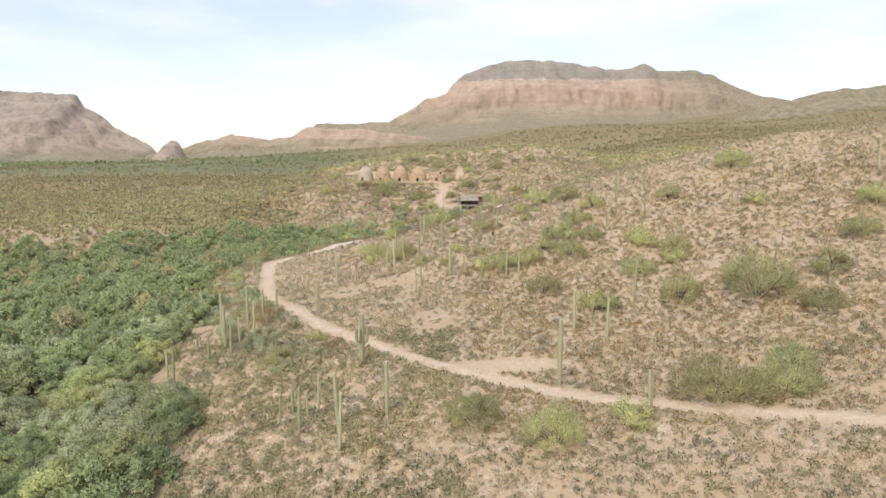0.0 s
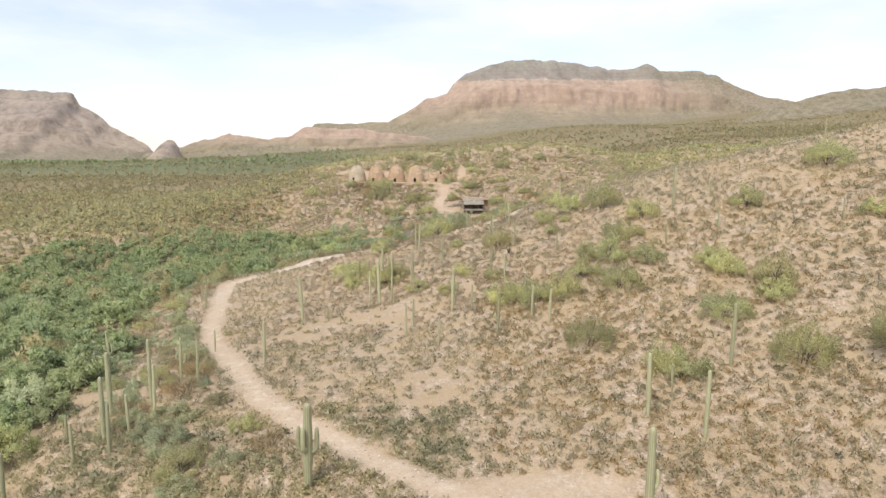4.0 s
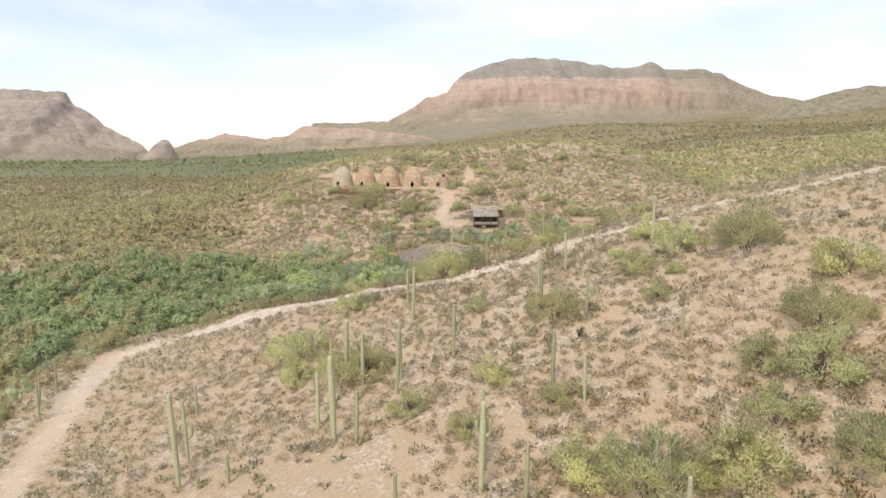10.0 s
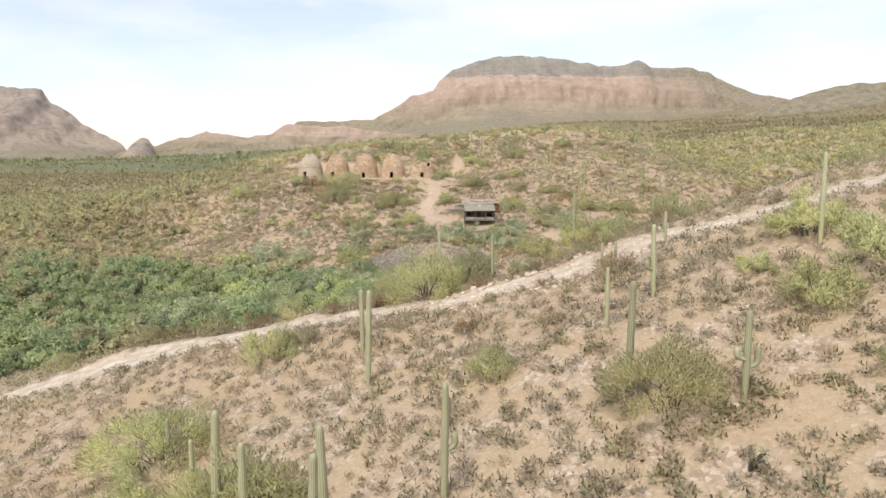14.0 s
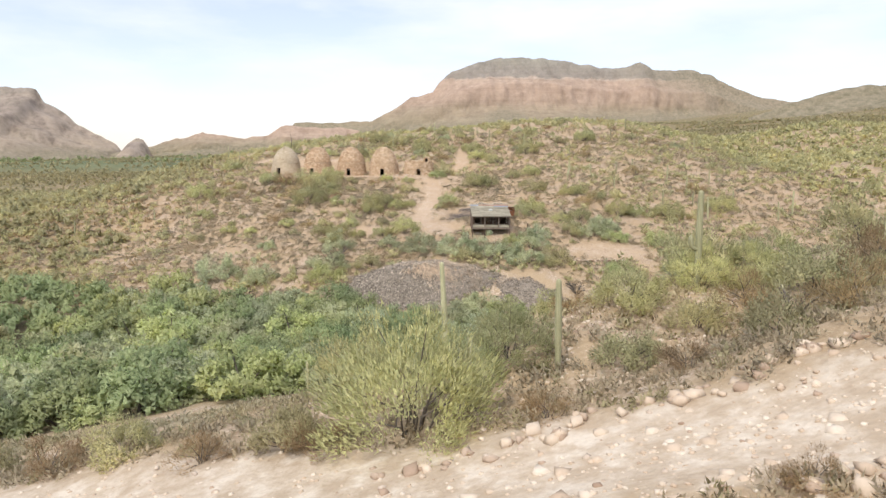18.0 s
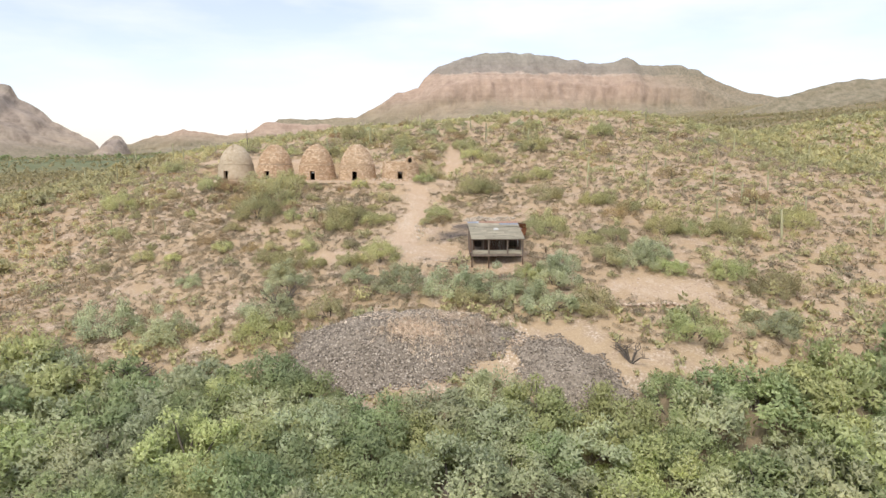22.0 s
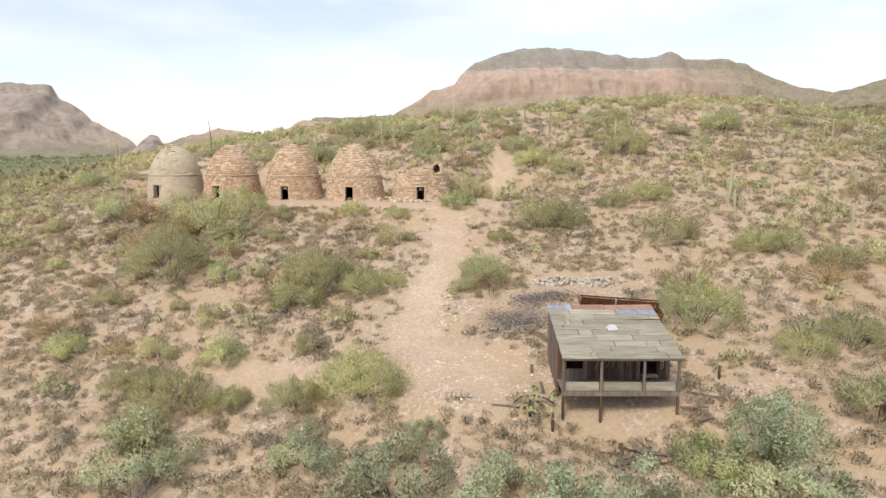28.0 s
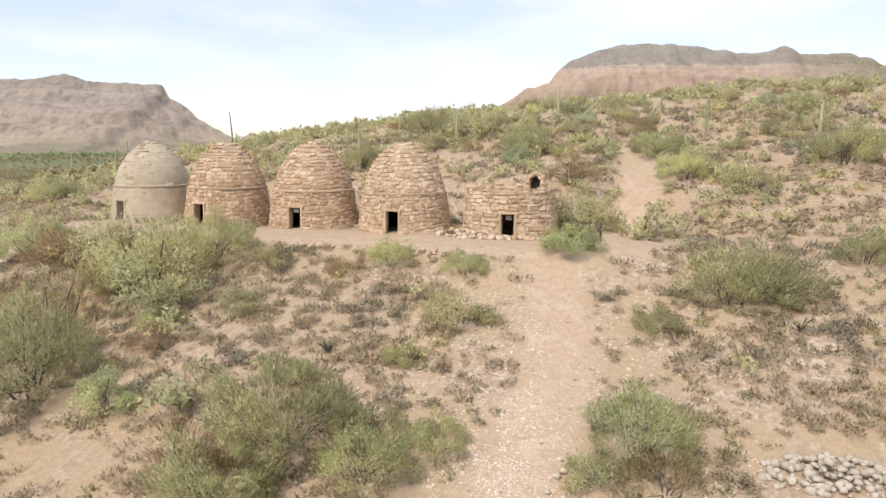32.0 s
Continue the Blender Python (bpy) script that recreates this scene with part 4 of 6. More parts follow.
def ruined_oven(x, y):
    root = thing("ruined_oven", pose(x, y, OVEN_Z, 0, 0, 0), "roofless ruined stone oven with a broken top edge", "oven", "coke ovens")
    hs = np.concatenate([[-0.4], np.linspace(0.0, DOOR_H, 5), np.linspace(2.0, 3.3, 5)])
    bm, _ = shell(ruin_radius, hs, 0.06, DOOR_W)
    part("wall", bm, MORTAR, root)
    bm, _ = shell(ruin_radius, hs, 0.62, DOOR_W)
    part("lining", bm, MORTAR, root, "bare inner face of the wall")
    fill = bmesh.new()
    bmesh.ops.create_circle(fill, cap_ends=True, segments=40, radius=3.05)
    for v in fill.verts:
        v.co.z = 3.05
    part("debris", fill, MORTAR, root, "earth and debris of the fallen dome")
    rim = bmesh.new()
    for k in range(72):
        a0, a1 = 2 * math.pi * k / 72, 2 * math.pi * (k + 1) / 72
        z = 3.3
        ro, ri = ruin_radius(z) - 0.06, ruin_radius(z) - 0.62
        rim.faces.new([rim.verts.new((r * math.cos(a), r * math.sin(a), z)) for r, a in ((ri, a0), (ro, a0), (ro, a1), (ri, a1))])
    part("rim", rim, MORTAR, root)
    doorway(root, 3.62, STONE_TAN)
    sign_board(root, 0.05, -3.2, 1.45)
    # the last arch of the dome, left standing on the back wall
    rng = np.random.default_rng(9)
    frame_m = pose(1.9, 2.2, 3.0, 0, 0, -20) @ Matrix.Diagonal((0.8, 0.9, 0.72, 1))
    for k in range(11):
        a = math.pi * (k + 0.5) / 11
        m = frame_m @ pose(0.78 * math.cos(a), 0, 1.12 + 0.95 * math.sin(a), 0, 90 - math.degrees(a), 0) @ Matrix.Diagonal((0.3 * rng.uniform(0.9, 1.2), 0.75, 0.42 * rng.uniform(0.85, 1.25), 1))
        part_mesh("voussoir", block_mesh(300 + k, STONE_TAN), root, "", m)
    for side in (-1, 1):
        for k in range(4):
            m = frame_m @ pose(side * 0.8, 0, 0.1 + 0.31 * k, 0, 0, rng.normal() * 5) @ Matrix.Diagonal((0.5 * rng.uniform(0.85, 1.2), 0.75, 0.31, 1))
            part_mesh("arch_stone", block_mesh(330 + k + 5 * side, STONE_TAN), root, "", m)
    part("back_fill", box(1.3, 0.3, 2.0, frame_m @ pose(0, 0.35, 0.95), 0.1), SOOT, root, "sooty back of the arch")
    meshes = [block_mesh(77 + k, STONE_TAN) for k in range(5)]
    return root, courses(ruin_radius, 3.75, 8, ragged=0.55, width=0.5, course=0.27), meshes, STONE_TAN


STONEWORK = [
    coke_oven(-36.3, 315.0, 20, STONE_GREY, "pale plastered beehive oven of grey stone with a low doorway", 1, plaster=True),
    coke_oven(-28.1, 313.2, 16, STONE_RED, "beehive coke oven of red-brown rubble stone with an open doorway", 2),
    coke_oven(-19.6, 311.5, 6, STONE_RED, "beehive coke oven of red-brown stone with a notice in its doorway", 3, sign=True),
    coke_oven(-11.5, 310.0, 4, STONE_TAN, "beehive coke oven of tan rubble stone with a dark doorway", 4),
    ruined_oven(-3.0, 309.2),
]


# ---- the cabin on its stilts ----
def plank(name, root, m, sx, sy, sz, mat, bevel=0.008, label=""):
    return part(name, box(sx, sy, sz, m, bevel), mat, root, label)


def cabin():
    root = thing("cabin", pose(7.0, 262.1, 0, 0, 0, 0), "weathered grey timber cabin on stilts with an open porch", "cabin")
    rng = np.random.default_rng(12)
    # roof: boards laid across a slope that rises to the back; a local frame along the slope
    depth, rise = 6.7, 1.55
    ang = math.degrees(math.atan2(rise, depth))
    length = math.hypot(depth, rise)
    slope = pose(0, 0, 11.32, ang, 0, 0)
    rows = 10
    step = length / rows
    for r in range(rows):
        cuts = [0.0] + sorted(rng.uniform(0.6, 6.4, 3).tolist()) + [6.95]
        for a, b in zip(cuts, cuts[1:]):
            if b - a < 0.15:
                continue
            mat, lab = ROOF_BOARD, ""
            if r == rows - 1 and b > 2.2:
                mat, lab = ROOF_RED, "faded red roofing strip"
            elif r >= rows - 2 and (a > 2.0 or r == rows - 1):
                mat, lab = ROOF_BLUE, "worn blue-grey roofing sheet"
            plank("roof_board", root, slope @ pose((a + b) / 2, (r + 0.5) * step, 0.012 * (r % 2) + rng.uniform(0, 0.012), rng.normal() * 0.8, rng.normal() * 0.5, rng.normal() * 0.5), b - a - rng.uniform(0.012, 0.035), step + rng.uniform(-0.012, 0.02), 0.035, mat, 0.006, lab)
    for x in (0.25, 2.3, 4.6, 6.7):
        plank("rafter", root, slope @ pose(x, length / 2, -0.1), 0.1, length - 0.1, 0.15, WOOD)
    plank("fascia", root, slope @ pose(3.48, 0.02, -0.07), 6.95, 0.05, 0.16, WOOD)
    hatch = plank("roof_hatch", root, slope @ pose(3.6, 3.5, 0.07, 0, 0, 4), 0.62, 0.55, 0.1, PALE_METAL, 0.02, "small pale metal roof flap")
    plank("hatch_lid", hatch, slope @ pose(3.62, 3.55, 0.16, 12, 0, 4), 0.4, 0.4, 0.02, PALE_METAL, 0.004)
    # deck and porch
    deck_z = 9.3
    for k in range(9):
        plank("deck_board", root, pose(3.4, 0.25 + k * 0.24, deck_z + rng.uniform(0, 0.012)), 6.7, 0.225, 0.05, WOOD)
    plank("deck_beam", root, pose(3.4, 0.16, deck_z - 0.14), 6.75, 0.14, 0.24, WOOD)
    plank("deck_beam", root, pose(3.4, 2.1, deck_z - 0.14), 6.75, 0.14, 0.24, WOOD_DARK)
    for x in (0.12, 2.3, 4.75, 6.72):
        plank("porch_post", root, pose(x, 0.17, (deck_z + 11.3) / 2), 0.15, 0.15, 11.3 - deck_z, WOOD, 0.015)
    for a, b in ((0.2, 2.2), (2.4, 4.65), (4.85, 6.6)):
        plank("parapet_board", root, pose((a + b) / 2, 0.30, deck_z + 0.28, -14), b - a, 0.035, 0.5, ROOF_BOARD)
    # stilts down to the bank
    for x, y in ((0.12, 0.17), (2.3, 0.17), (6.72, 0.17), (0.12, 2.1), (6.72, 2.1), (3.4, 2.1)):
        low = gz(7.0 + x, 262.1 + y) - 0.4
        plank("stilt", root, pose(x, y, (low + deck_z - 0.26) / 2), 0.15, 0.15, deck_z - 0.26 - low, WOOD_DARK, 0.015)
    # walls of upright boards: the front wall behind the porch has a doorway and an opening
    x = 0.15
    while x < 6.65:
        w = rng.uniform(0.2, 0.28)
        z0, z1 = deck_z, 11.65
        if 0.5 < x < 1.6:
            plank("wall_board", root, pose(x + w / 2, 2.2, (deck_z + 10.0) / 2), w - 0.012, 0.04, 10.0 - deck_z, WOOD)
            plank("wall_board", root, pose(x + w / 2, 2.2, (10.95 + 11.65) / 2), w - 0.012, 0.04, 0.7, WOOD)
        elif 5.0 < x < 5.9:
            plank("wall_board", root, pose(x + w / 2, 2.2, 9.5), w - 0.012, 0.04, 0.4, WOOD_DARK)
        else:
            plank("wall_board", root, pose(x + w / 2, 2.2 + rng.uniform(-0.012, 0.012), (z0 + z1) / 2), w - 0.012, 0.04, z1 - z0, WOOD_DARK if rng.uniform() < 0.5 else WOOD)
        x += w
    for side, sx in (("wall_board", 0.14), ("wall_board", 6.7)):
        y = 2.2
        while y < 6.4:
            w = rng.uniform(0.2, 0.3)
            top = 11.32 + rise * (y + w / 2) / depth - 0.22
            low = min(deck_z, gz(7.0 + sx, 262.1 + y) - 0.1)
            plank(side, root, pose(sx + rng.uniform(-0.012, 0.012), y + w / 2, (low + top) / 2), 0.04, w - 0.012, top - low, WOOD if rng.uniform() < 0.7 else RUST)
            y += w
    y = 0.15
    while y < 6.6:
        w = rng.uniform(0.22, 0.3)
        low = gz(7.0 + y, 268.4) - 0.1
        plank("wall_board", root, pose(y + w / 2, 6.4, (low + 12.55) / 2), w - 0.012, 0.04, 12.55 - low, WOOD)
        y += w
    plank("floor", root, pose(3.4, 4.3, deck_z - 0.02), 6.5, 4.1, 0.06, WOOD_DARK)
    # pale loops of old rope hanging on the porch wall
    rope = bmesh.new()
    for k in range(9):
        x0 = 2.5 + k * 0.21
        tube([(x0, 2.13, 10.95), (x0 + rng.uniform(-0.1, 0.12), 2.12, 10.5), (x0 + rng.uniform(-0.15, 0.15), 2.12, 9.95 + rng.uniform(0, 0.3))], [0.018, 0.018, 0.014], 5, rope)
    part("rope", rope, PALE_METAL, root, "pale strands hanging on the porch wall")
    chain = bmesh.new()
    for k in range(5):
        ang0 = np.linspace(0, 2 * np.pi, 9)
        tube([(6.35 + 0.09 * math.cos(a), 2.1, 10.95 - 0.2 * k + 0.11 * math.sin(a)) for a in ang0], [0.02] * 9, 5, chain)
    part("chain", chain, PALE_METAL, root, "large pale chain links")
    bench = plank("bench", root, pose(5.5, 1.6, 9.75), 0.9, 0.4, 0.08, ROOF_BOARD)
    plank("bench_leg", bench, pose(5.15, 1.6, 9.52), 0.08, 0.34, 0.42, WOOD)
    plank("bench_leg", bench, pose(5.85, 1.6, 9.52), 0.08, 0.34, 0.42, WOOD)
    return root


cabin()


def ore_bin():
    """An open iron bin with a tall side, a rusty back and a brace."""
    root = thing("ore_bin", pose(10.1, 272.6, gz(12, 273.5) - 0.1, 0, 0, -9), "rusted open iron bin with flared sides behind the cabin", "bin")
    z = 0.0
    part("side_plate", box(0.06, 2.6, 1.7, pose(0.0, 0.9, 1.35, 0, -14, 0), 0.01), RUST, root, "reddish iron side plate")
    part("rim_board", box(0.12, 2.7, 0.14, pose(-0.22, 0.9, 2.2, -8, -14, 0), 0.01), WOOD, root)
    part("back_plate", box(5.6, 0.06, 1.35, pose(2.8, 1.75, 1.2, 18, 2.5, 0), 0.01), RUST, root)
    part("front_plate", box(5.6, 0.06, 1.0, pose(2.8, 0.0, 0.75, -12, 0, 0), 0.01), RUST, root)
    part("side_plate", box(0.06, 1.9, 1.0, pose(5.6, 0.85, 0.8, 0, 10, 0), 0.01), RUST, root)
    part("bottom_plate", box(5.5, 1.7, 0.06, pose(2.8, 0.85, 0.3), 0.01), RUST, root)
    part("brace", box(0.12, 0.1, 1.3, pose(2.5, 1.5, 1.3, 18, 0, 8), 0.015), PALE_METAL, root, "pale iron brace")
    part("brace", box(2.3, 0.1, 0.12, pose(3.9, 1.45, 1.15, 0, 3, 0), 0.015), PALE_METAL, root)
    part("rim_board", box(5.7, 0.12, 0.1, pose(2.8, 2.0, 1.85, 0, 2.5, 0), 0.01), WOOD_DARK, root)


ore_bin()


def loose_plank(x, y, length, wide, turn, tilt, mat=WOOD, lift=0.06):
    ob = part("loose_plank", box(length, wide, 0.05, None, 0.008), mat, None)
    ob.matrix_basis = pose(x, y, gz(x, y) + lift, 0, tilt, turn)
    tagged(ob, "broken weathered plank lying on the bank below the cabin", "plank", "planks below the cabin")


rngd = np.random.default_rng(21)
for k in range(16):
    loose_plank(11.0 + rngd.normal() * 0.9, 259.2 + rngd.normal() * 0.9, rngd.uniform(0.9, 2.4), rngd.uniform(0.12, 0.25), rngd.uniform(0, 180), rngd.normal() * 9, WOOD_DARK if k % 2 else WOOD, 0.08 + 0.03 * (k % 5))
for x, y, ln, tn in ((15.2, 262.5, 2.6, 12), (15.8, 263.4, 2.2, -25), (15.3, 261.6, 1.8, 30), (6.3, 265.5, 2.6, 86), (6.0, 268.0, 2.2, 80), (4.2, 262.6, 2.4, -4)):
    loose_plank(x, y, ln, 0.2, tn, 3)


def wooden_post(x, y, h, r=0.09):
    ob = part("wooden_post", tube([(0, 0, -0.3), (0, 0, h * 0.5), (0.02, 0.01, h)], [r, r * 0.95, r * 0.8], 8), WOOD_DARK, None)
    ob.matrix_basis = pose(x, y, gz(x, y), 3, -2, 0)
    tagged(ob, "short dark weathered wooden post standing in the ground", "post", "posts")


for x, y, h in ((5.2, 262.0, 1.0), (6.4, 261.3, 1.1), (17.4, 265.6, 0.9), (32.1, 298.9, 1.2), (3.6, 305.6, 0.8)):
    wooden_post(x, y, h)

# a bent hoop of old rail at the edge of the yard
hoop = part("iron_hoop", tube([(0, 0, 0.1), (0.5, 0.1, 0.42), (1.2, 0.1, 0.5), (2.0, 0.0, 0.28), (2.4, -0.2, 0.05)], [0.05] * 5, 8), WOOD_DARK, None)
hoop.matrix_basis = pose(4.3, 262.8, gz(5, 262.8) + 0.05, 0, 0, 6)
tagged(hoop, "bent dark iron strip half buried in the bank", "scrap")


# ---- slag, coal, rubble and stones ----
def frayed(a, seed):
    return 1 + 0.10 * np.sin(2 * a + seed * 1.7) + 0.09 * np.sin(3 * a + seed) + 0.06 * np.sin(7 * a + 2 * seed) + 0.04 * np.sin(13 * a) + 0.03 * np.sin(29 * a + seed)


def heap(name, label, cx, cy, rx, ry, rise, mat, seed):
    """A low mound of waste with a frayed edge, lying on the slope."""
    na, nr = 96, 22
    a = np.linspace(0, 2 * np.pi, na, endpoint=False)
    t = np.linspace(0, 1, nr)
    ga, gt = np.meshgrid(a, t)
    edge = frayed(ga, seed)
    x, y = cx + rx * gt * edge * np.cos(ga), cy + ry * gt * edge * np.sin(ga)
    z = surface(x, y) + rise * (1 - smooth(0.25, 1.0, gt)) + 0.12 * hash_noise(x, y, 1.6, seed) * (1 - gt) - 0.35 * smooth(0.9, 1.0, gt) + 0.03
    i = np.arange(na * nr).reshape(nr, na)
    f = np.stack([i[:-1], np.roll(i[:-1], -1, 1), np.roll(i[1:], -1, 1), i[1:]], -1).reshape(-1, 4)[:, ::-1]
    me = make_mesh(name, np.stack([x, y, z], -1).reshape(-1, 3), f, mat, True)
    tagged(new(name, me), label, "heap")

    def lift(px, py):
        a = np.arctan2((py - cy) / ry, (px - cx) / rx)
        return 0.09 + rise * (1 - smooth(0.25, 1.0, np.hypot((px - cx) / rx, (py - cy) / ry) / frayed(a, seed)))
    return lift


PEBBLES = [pebble(i) for i in range(6)]


def stones_on(name, cx, cy, rx, ry, n, size, mat, label, seed, lift=None, category="stones", edge=0, soft=False):
    rng = np.random.default_rng(seed)
    a, r = rng.uniform(0, 2 * np.pi, n), np.sqrt(rng.uniform(0, 1, n)) ** 0.9
    if soft:
        r = np.minimum(np.abs(rng.normal(size=n)) ** 0.8 * 0.62, 1.15 * np.sqrt(rng.uniform(0, 1, n)))
    if edge:
        r = r * frayed(a, edge)
    x, y = cx + rx * r * np.cos(a), cy + ry * r * np.sin(a)
    ob = strew(name, PEBBLES, x, y, size * rng.uniform(0.5, 1.5, n) ** 1.5, mat, label, category, 0.22 * size, seed=seed)
    if lift:
        me = ob.data
        co = np.empty(len(me.vertices) * 3, np.float32)
        me.vertices.foreach_get("co", co)
        co = co.reshape(-1, 3)
        co[:, 2] += lift(co[:, 0], co[:, 1])
        me.vertices.foreach_set("co", co.ravel())
    return ob


up1 = heap("slag_mound", "broad dark slag heap above the wash with grey streaks", -2.6, 242.0, 10.6, 8.0, 2.3, SLAG_BED, 1)
up2 = heap("slag_mound", "smaller dark slag heap above the wash", 14.0, 236.3, 5.2, 5.4, 1.3, SLAG_BED, 2)
stones_on("slag_lumps", -2.6, 242.0, 10.7, 8.2, 13500, 0.12, SLAG, "loose dark slag lumps on the heap", 3, up1, "slag", 1)
stones_on("slag_lumps", 14.0, 236.3, 5.3, 5.6, 4500, 0.12, SLAG, "loose dark slag lumps on the smaller heap", 4, up2, "slag", 2)
stones_on("pale_lumps", -0.5, 245.0, 8.0, 2.6, 1000, 0.13, RUBBLE, "pale stones mixed into the slag", 5, up1)
stones_on("pale_lumps", 3.0, 246.0, 1.9, 2.1, 420, 0.14, RUBBLE, "pale patch of stones on the slag heap", 20, up1)
stones_on("pale_lumps", 1.5, 241.5, 3.4, 4.4, 600, 0.11, RUBBLE, "pale streak of stones down the slag", 18, up1)
stones_on("slag_lumps", -2.6, 241.8, 11.6, 9.0, 1300, 0.15, SLAG, "slag lumps strewn round the foot of the heap", 19, None, "slag", 1)
stones_on("pale_lumps", 9.3, 241.0, 2.0, 5.5, 700, 0.17, RUBBLE, "pale stones between the slag heaps", 15)
stones_on("coal_lumps", 5.7, 274.9, 3.6, 3.3, 4600, 0.08, COAL_LUMP, "small black lumps of coal waste above the cabin", 6, None, "coal", 0, True)
stones_on("coal_lumps", 8.0, 278.2, 3.6, 1.8, 2300, 0.08, COAL_LUMP, "small black lumps of coal waste by the bin", 7, None, "coal", 0, True)


def countable(name, label, cx, cy, rx, ry, n, size, mats, seed, group, rise=0.3):
    """A pile of stones, each a thing of its own mesh."""
    rng = np.random.default_rng(seed)
    meshes = []
    for k, (v, f) in enumerate(PEBBLES):
        meshes.append(make_mesh("boulder", v, f, mats[k % len(mats)]))
    for _ in range(n):
        a, r = rng.uniform(0, 2 * np.pi), math.sqrt(rng.uniform(0, 1))
        x, y = cx + rx * r * math.cos(a), cy + ry * r * math.sin(a)
        s = size * rng.uniform(0.6, 1.5)
        ob = new(name, meshes[int(rng.integers(0, 6))])
        ob.matrix_basis = pose(x, y, gz(x, y) + s * 0.12 + rise * (1 - r) * rng.uniform(0, 1), rng.uniform(-15, 15), rng.uniform(-15, 15), rng.uniform(0, 360)) @ Matrix.Diagonal((s, s * rng.uniform(0.7, 1.1), s * rng.uniform(0.8, 1.2), 1))
        tagged(ob, label, "stone", group)


countable("pile_stone", "rounded pale stone of the loose pile beyond the cabin", 10.0, 281.6, 2.6, 1.3, 170, 0.26, [PALE_STONE], 31, "stone pile", 0.6)
countable("pile_stone", "rounded pale stone of the loose pile beyond the cabin", 13.3, 281.2, 2.2, 1.2, 120, 0.25, [PALE_STONE], 32, "stone pile", 0.6)
countable("fallen_stone", "pale fallen wall stone lying by the ruined oven", -6.6, 306.6, 1.6, 0.9, 60, 0.4, [RUBBLE, STONE_TAN], 33, "fallen oven stones", 0.7)
countable("fallen_stone", "pale fallen wall stone lying by the ruined oven", -3.6, 305.2, 3.0, 0.5, 70, 0.34, [RUBBLE, STONE_TAN], 34, "fallen oven stones", 0.25)
countable("wall_stone", "squared stone of the low terrace wall", -16.6, 301.2, 2.0, 0.25, 26, 0.36, [STONE_TAN], 35, "terrace wall", 0.2)
countable("wall_stone", "squared stone of the low terrace wall", -9.0, 300.4, 2.4, 0.25, 24, 0.34, [STONE_TAN], 36, "terrace wall", 0.2)
countable("bank_stone", "squared stone of a low dry wall under the bare bank", 26.8, 248.6, 5.4, 0.35, 90, 0.34, [GRAVEL, RUBBLE], 44, "bank wall", 0.45)
countable("track_stone", "broken pale stone at the edge of the steep track", 0.6, 278.0, 0.9, 4.5, 55, 0.28, [RUBBLE, PALE_STONE], 45, "track stones", 0.0)
countable("roadside_stone", "angular pale stone at the edge of the road", 9.0, 157.6, 8.0, 0.8, 60, 0.34, [RUBBLE, GRAVEL], 37, "roadside stones", 0.0)
countable("roadside_stone", "angular pale stone at the edge of the road", 6.0, 164.4, 8.5, 0.8, 60, 0.36, [RUBBLE, GRAVEL], 38, "roadside stones", 0.0)
countable("roadside_stone", "angular pale stone at the edge of the road", -10.0, 163.0, 9.0, 0.9, 50, 0.3, [RUBBLE, GRAVEL], 39, "roadside stones", 0.0)
stones_on("track_stones", -1.8, 277.5, 2.4, 7.0, 800, 0.075, RUBBLE, "loose pale stones on the steep track", 8)
stones_on("track_stones", -0.5, 291.0, 3.4, 7.0, 500, 0.08, RUBBLE, "loose pale stones on the steep track", 9)
stones_on("yard_stones", 3.0, 266.0, 6.0, 5.0, 520, 0.15, RUBBLE, "loose pale stones round the cabin", 10)
stones_on("slope_stones", -9.0, 290.0, 16.0, 12.0, 2200, 0.13, GRAVEL, "small stones on the slope below the ovens", 11)
stones_on("slope_stones", 29.0, 251.0, 8.0, 6.0, 900, 0.15, GRAVEL, "small reddish stones on the bare bank", 12)

stones_on("shoulder_stones", 9.0, 175.0, 15.0, 6.0, 1500, 0.17, RUBBLE, "pale stones strewn over the bank above the wash", 16)
stones_on("shoulder_stones", 4.0, 181.0, 16.0, 6.0, 900, 0.2, GRAVEL, "brown stones on the bank above the wash", 17)

stones_on("slope_stones", -12.0, 64.0, 13.0, 12.0, 1500, 0.16, RUBBLE, "pale stones on the slope between the road and the wash", 47)
stones_on("road_stones", 14.0, 158.5, 15.0, 5.0, 2600, 0.085, RUBBLE, "pale broken stones on the road bed", 21)
stones_on("road_stones", 10.0, 160.0, 12.0, 4.5, 240, 0.28, RUBBLE, "larger pale stones on the road bed", 22)

stones_on("slope_gravel", -4.5, 289.0, 4.5, 11.0, 2600, 0.1, RUBBLE, "pale gravel strewn beside the track", 23)
stones_on("slope_gravel", 5.5, 289.0, 3.5, 9.0, 1400, 0.1, RUBBLE, "pale gravel strewn beside the track", 25)

stones_on("slope_gravel", -1.5, 281.0, 5.0, 16.0, 5200, 0.07, RUBBLE, "pale broken stones strewn down the track", 26, soft=True)
stones_on("slope_gravel", 1.0, 263.0, 12.0, 8.0, 3600, 0.06, PALE_STONE, "fine pale gravel on the yard and the bank", 27)
stones_on("slope_gravel", 14.0, 284.0, 14.0, 12.0, 3000, 0.06, PALE_STONE, "fine pale gravel on the slope above the cabin", 28)
stones_on("slope_gravel", -22.0, 262.0, 16.0, 9.0, 3000, 0.07, PALE_STONE, "fine pale gravel on the bank beside the cabin", 29)

rngs = np.random.default_rng(40)


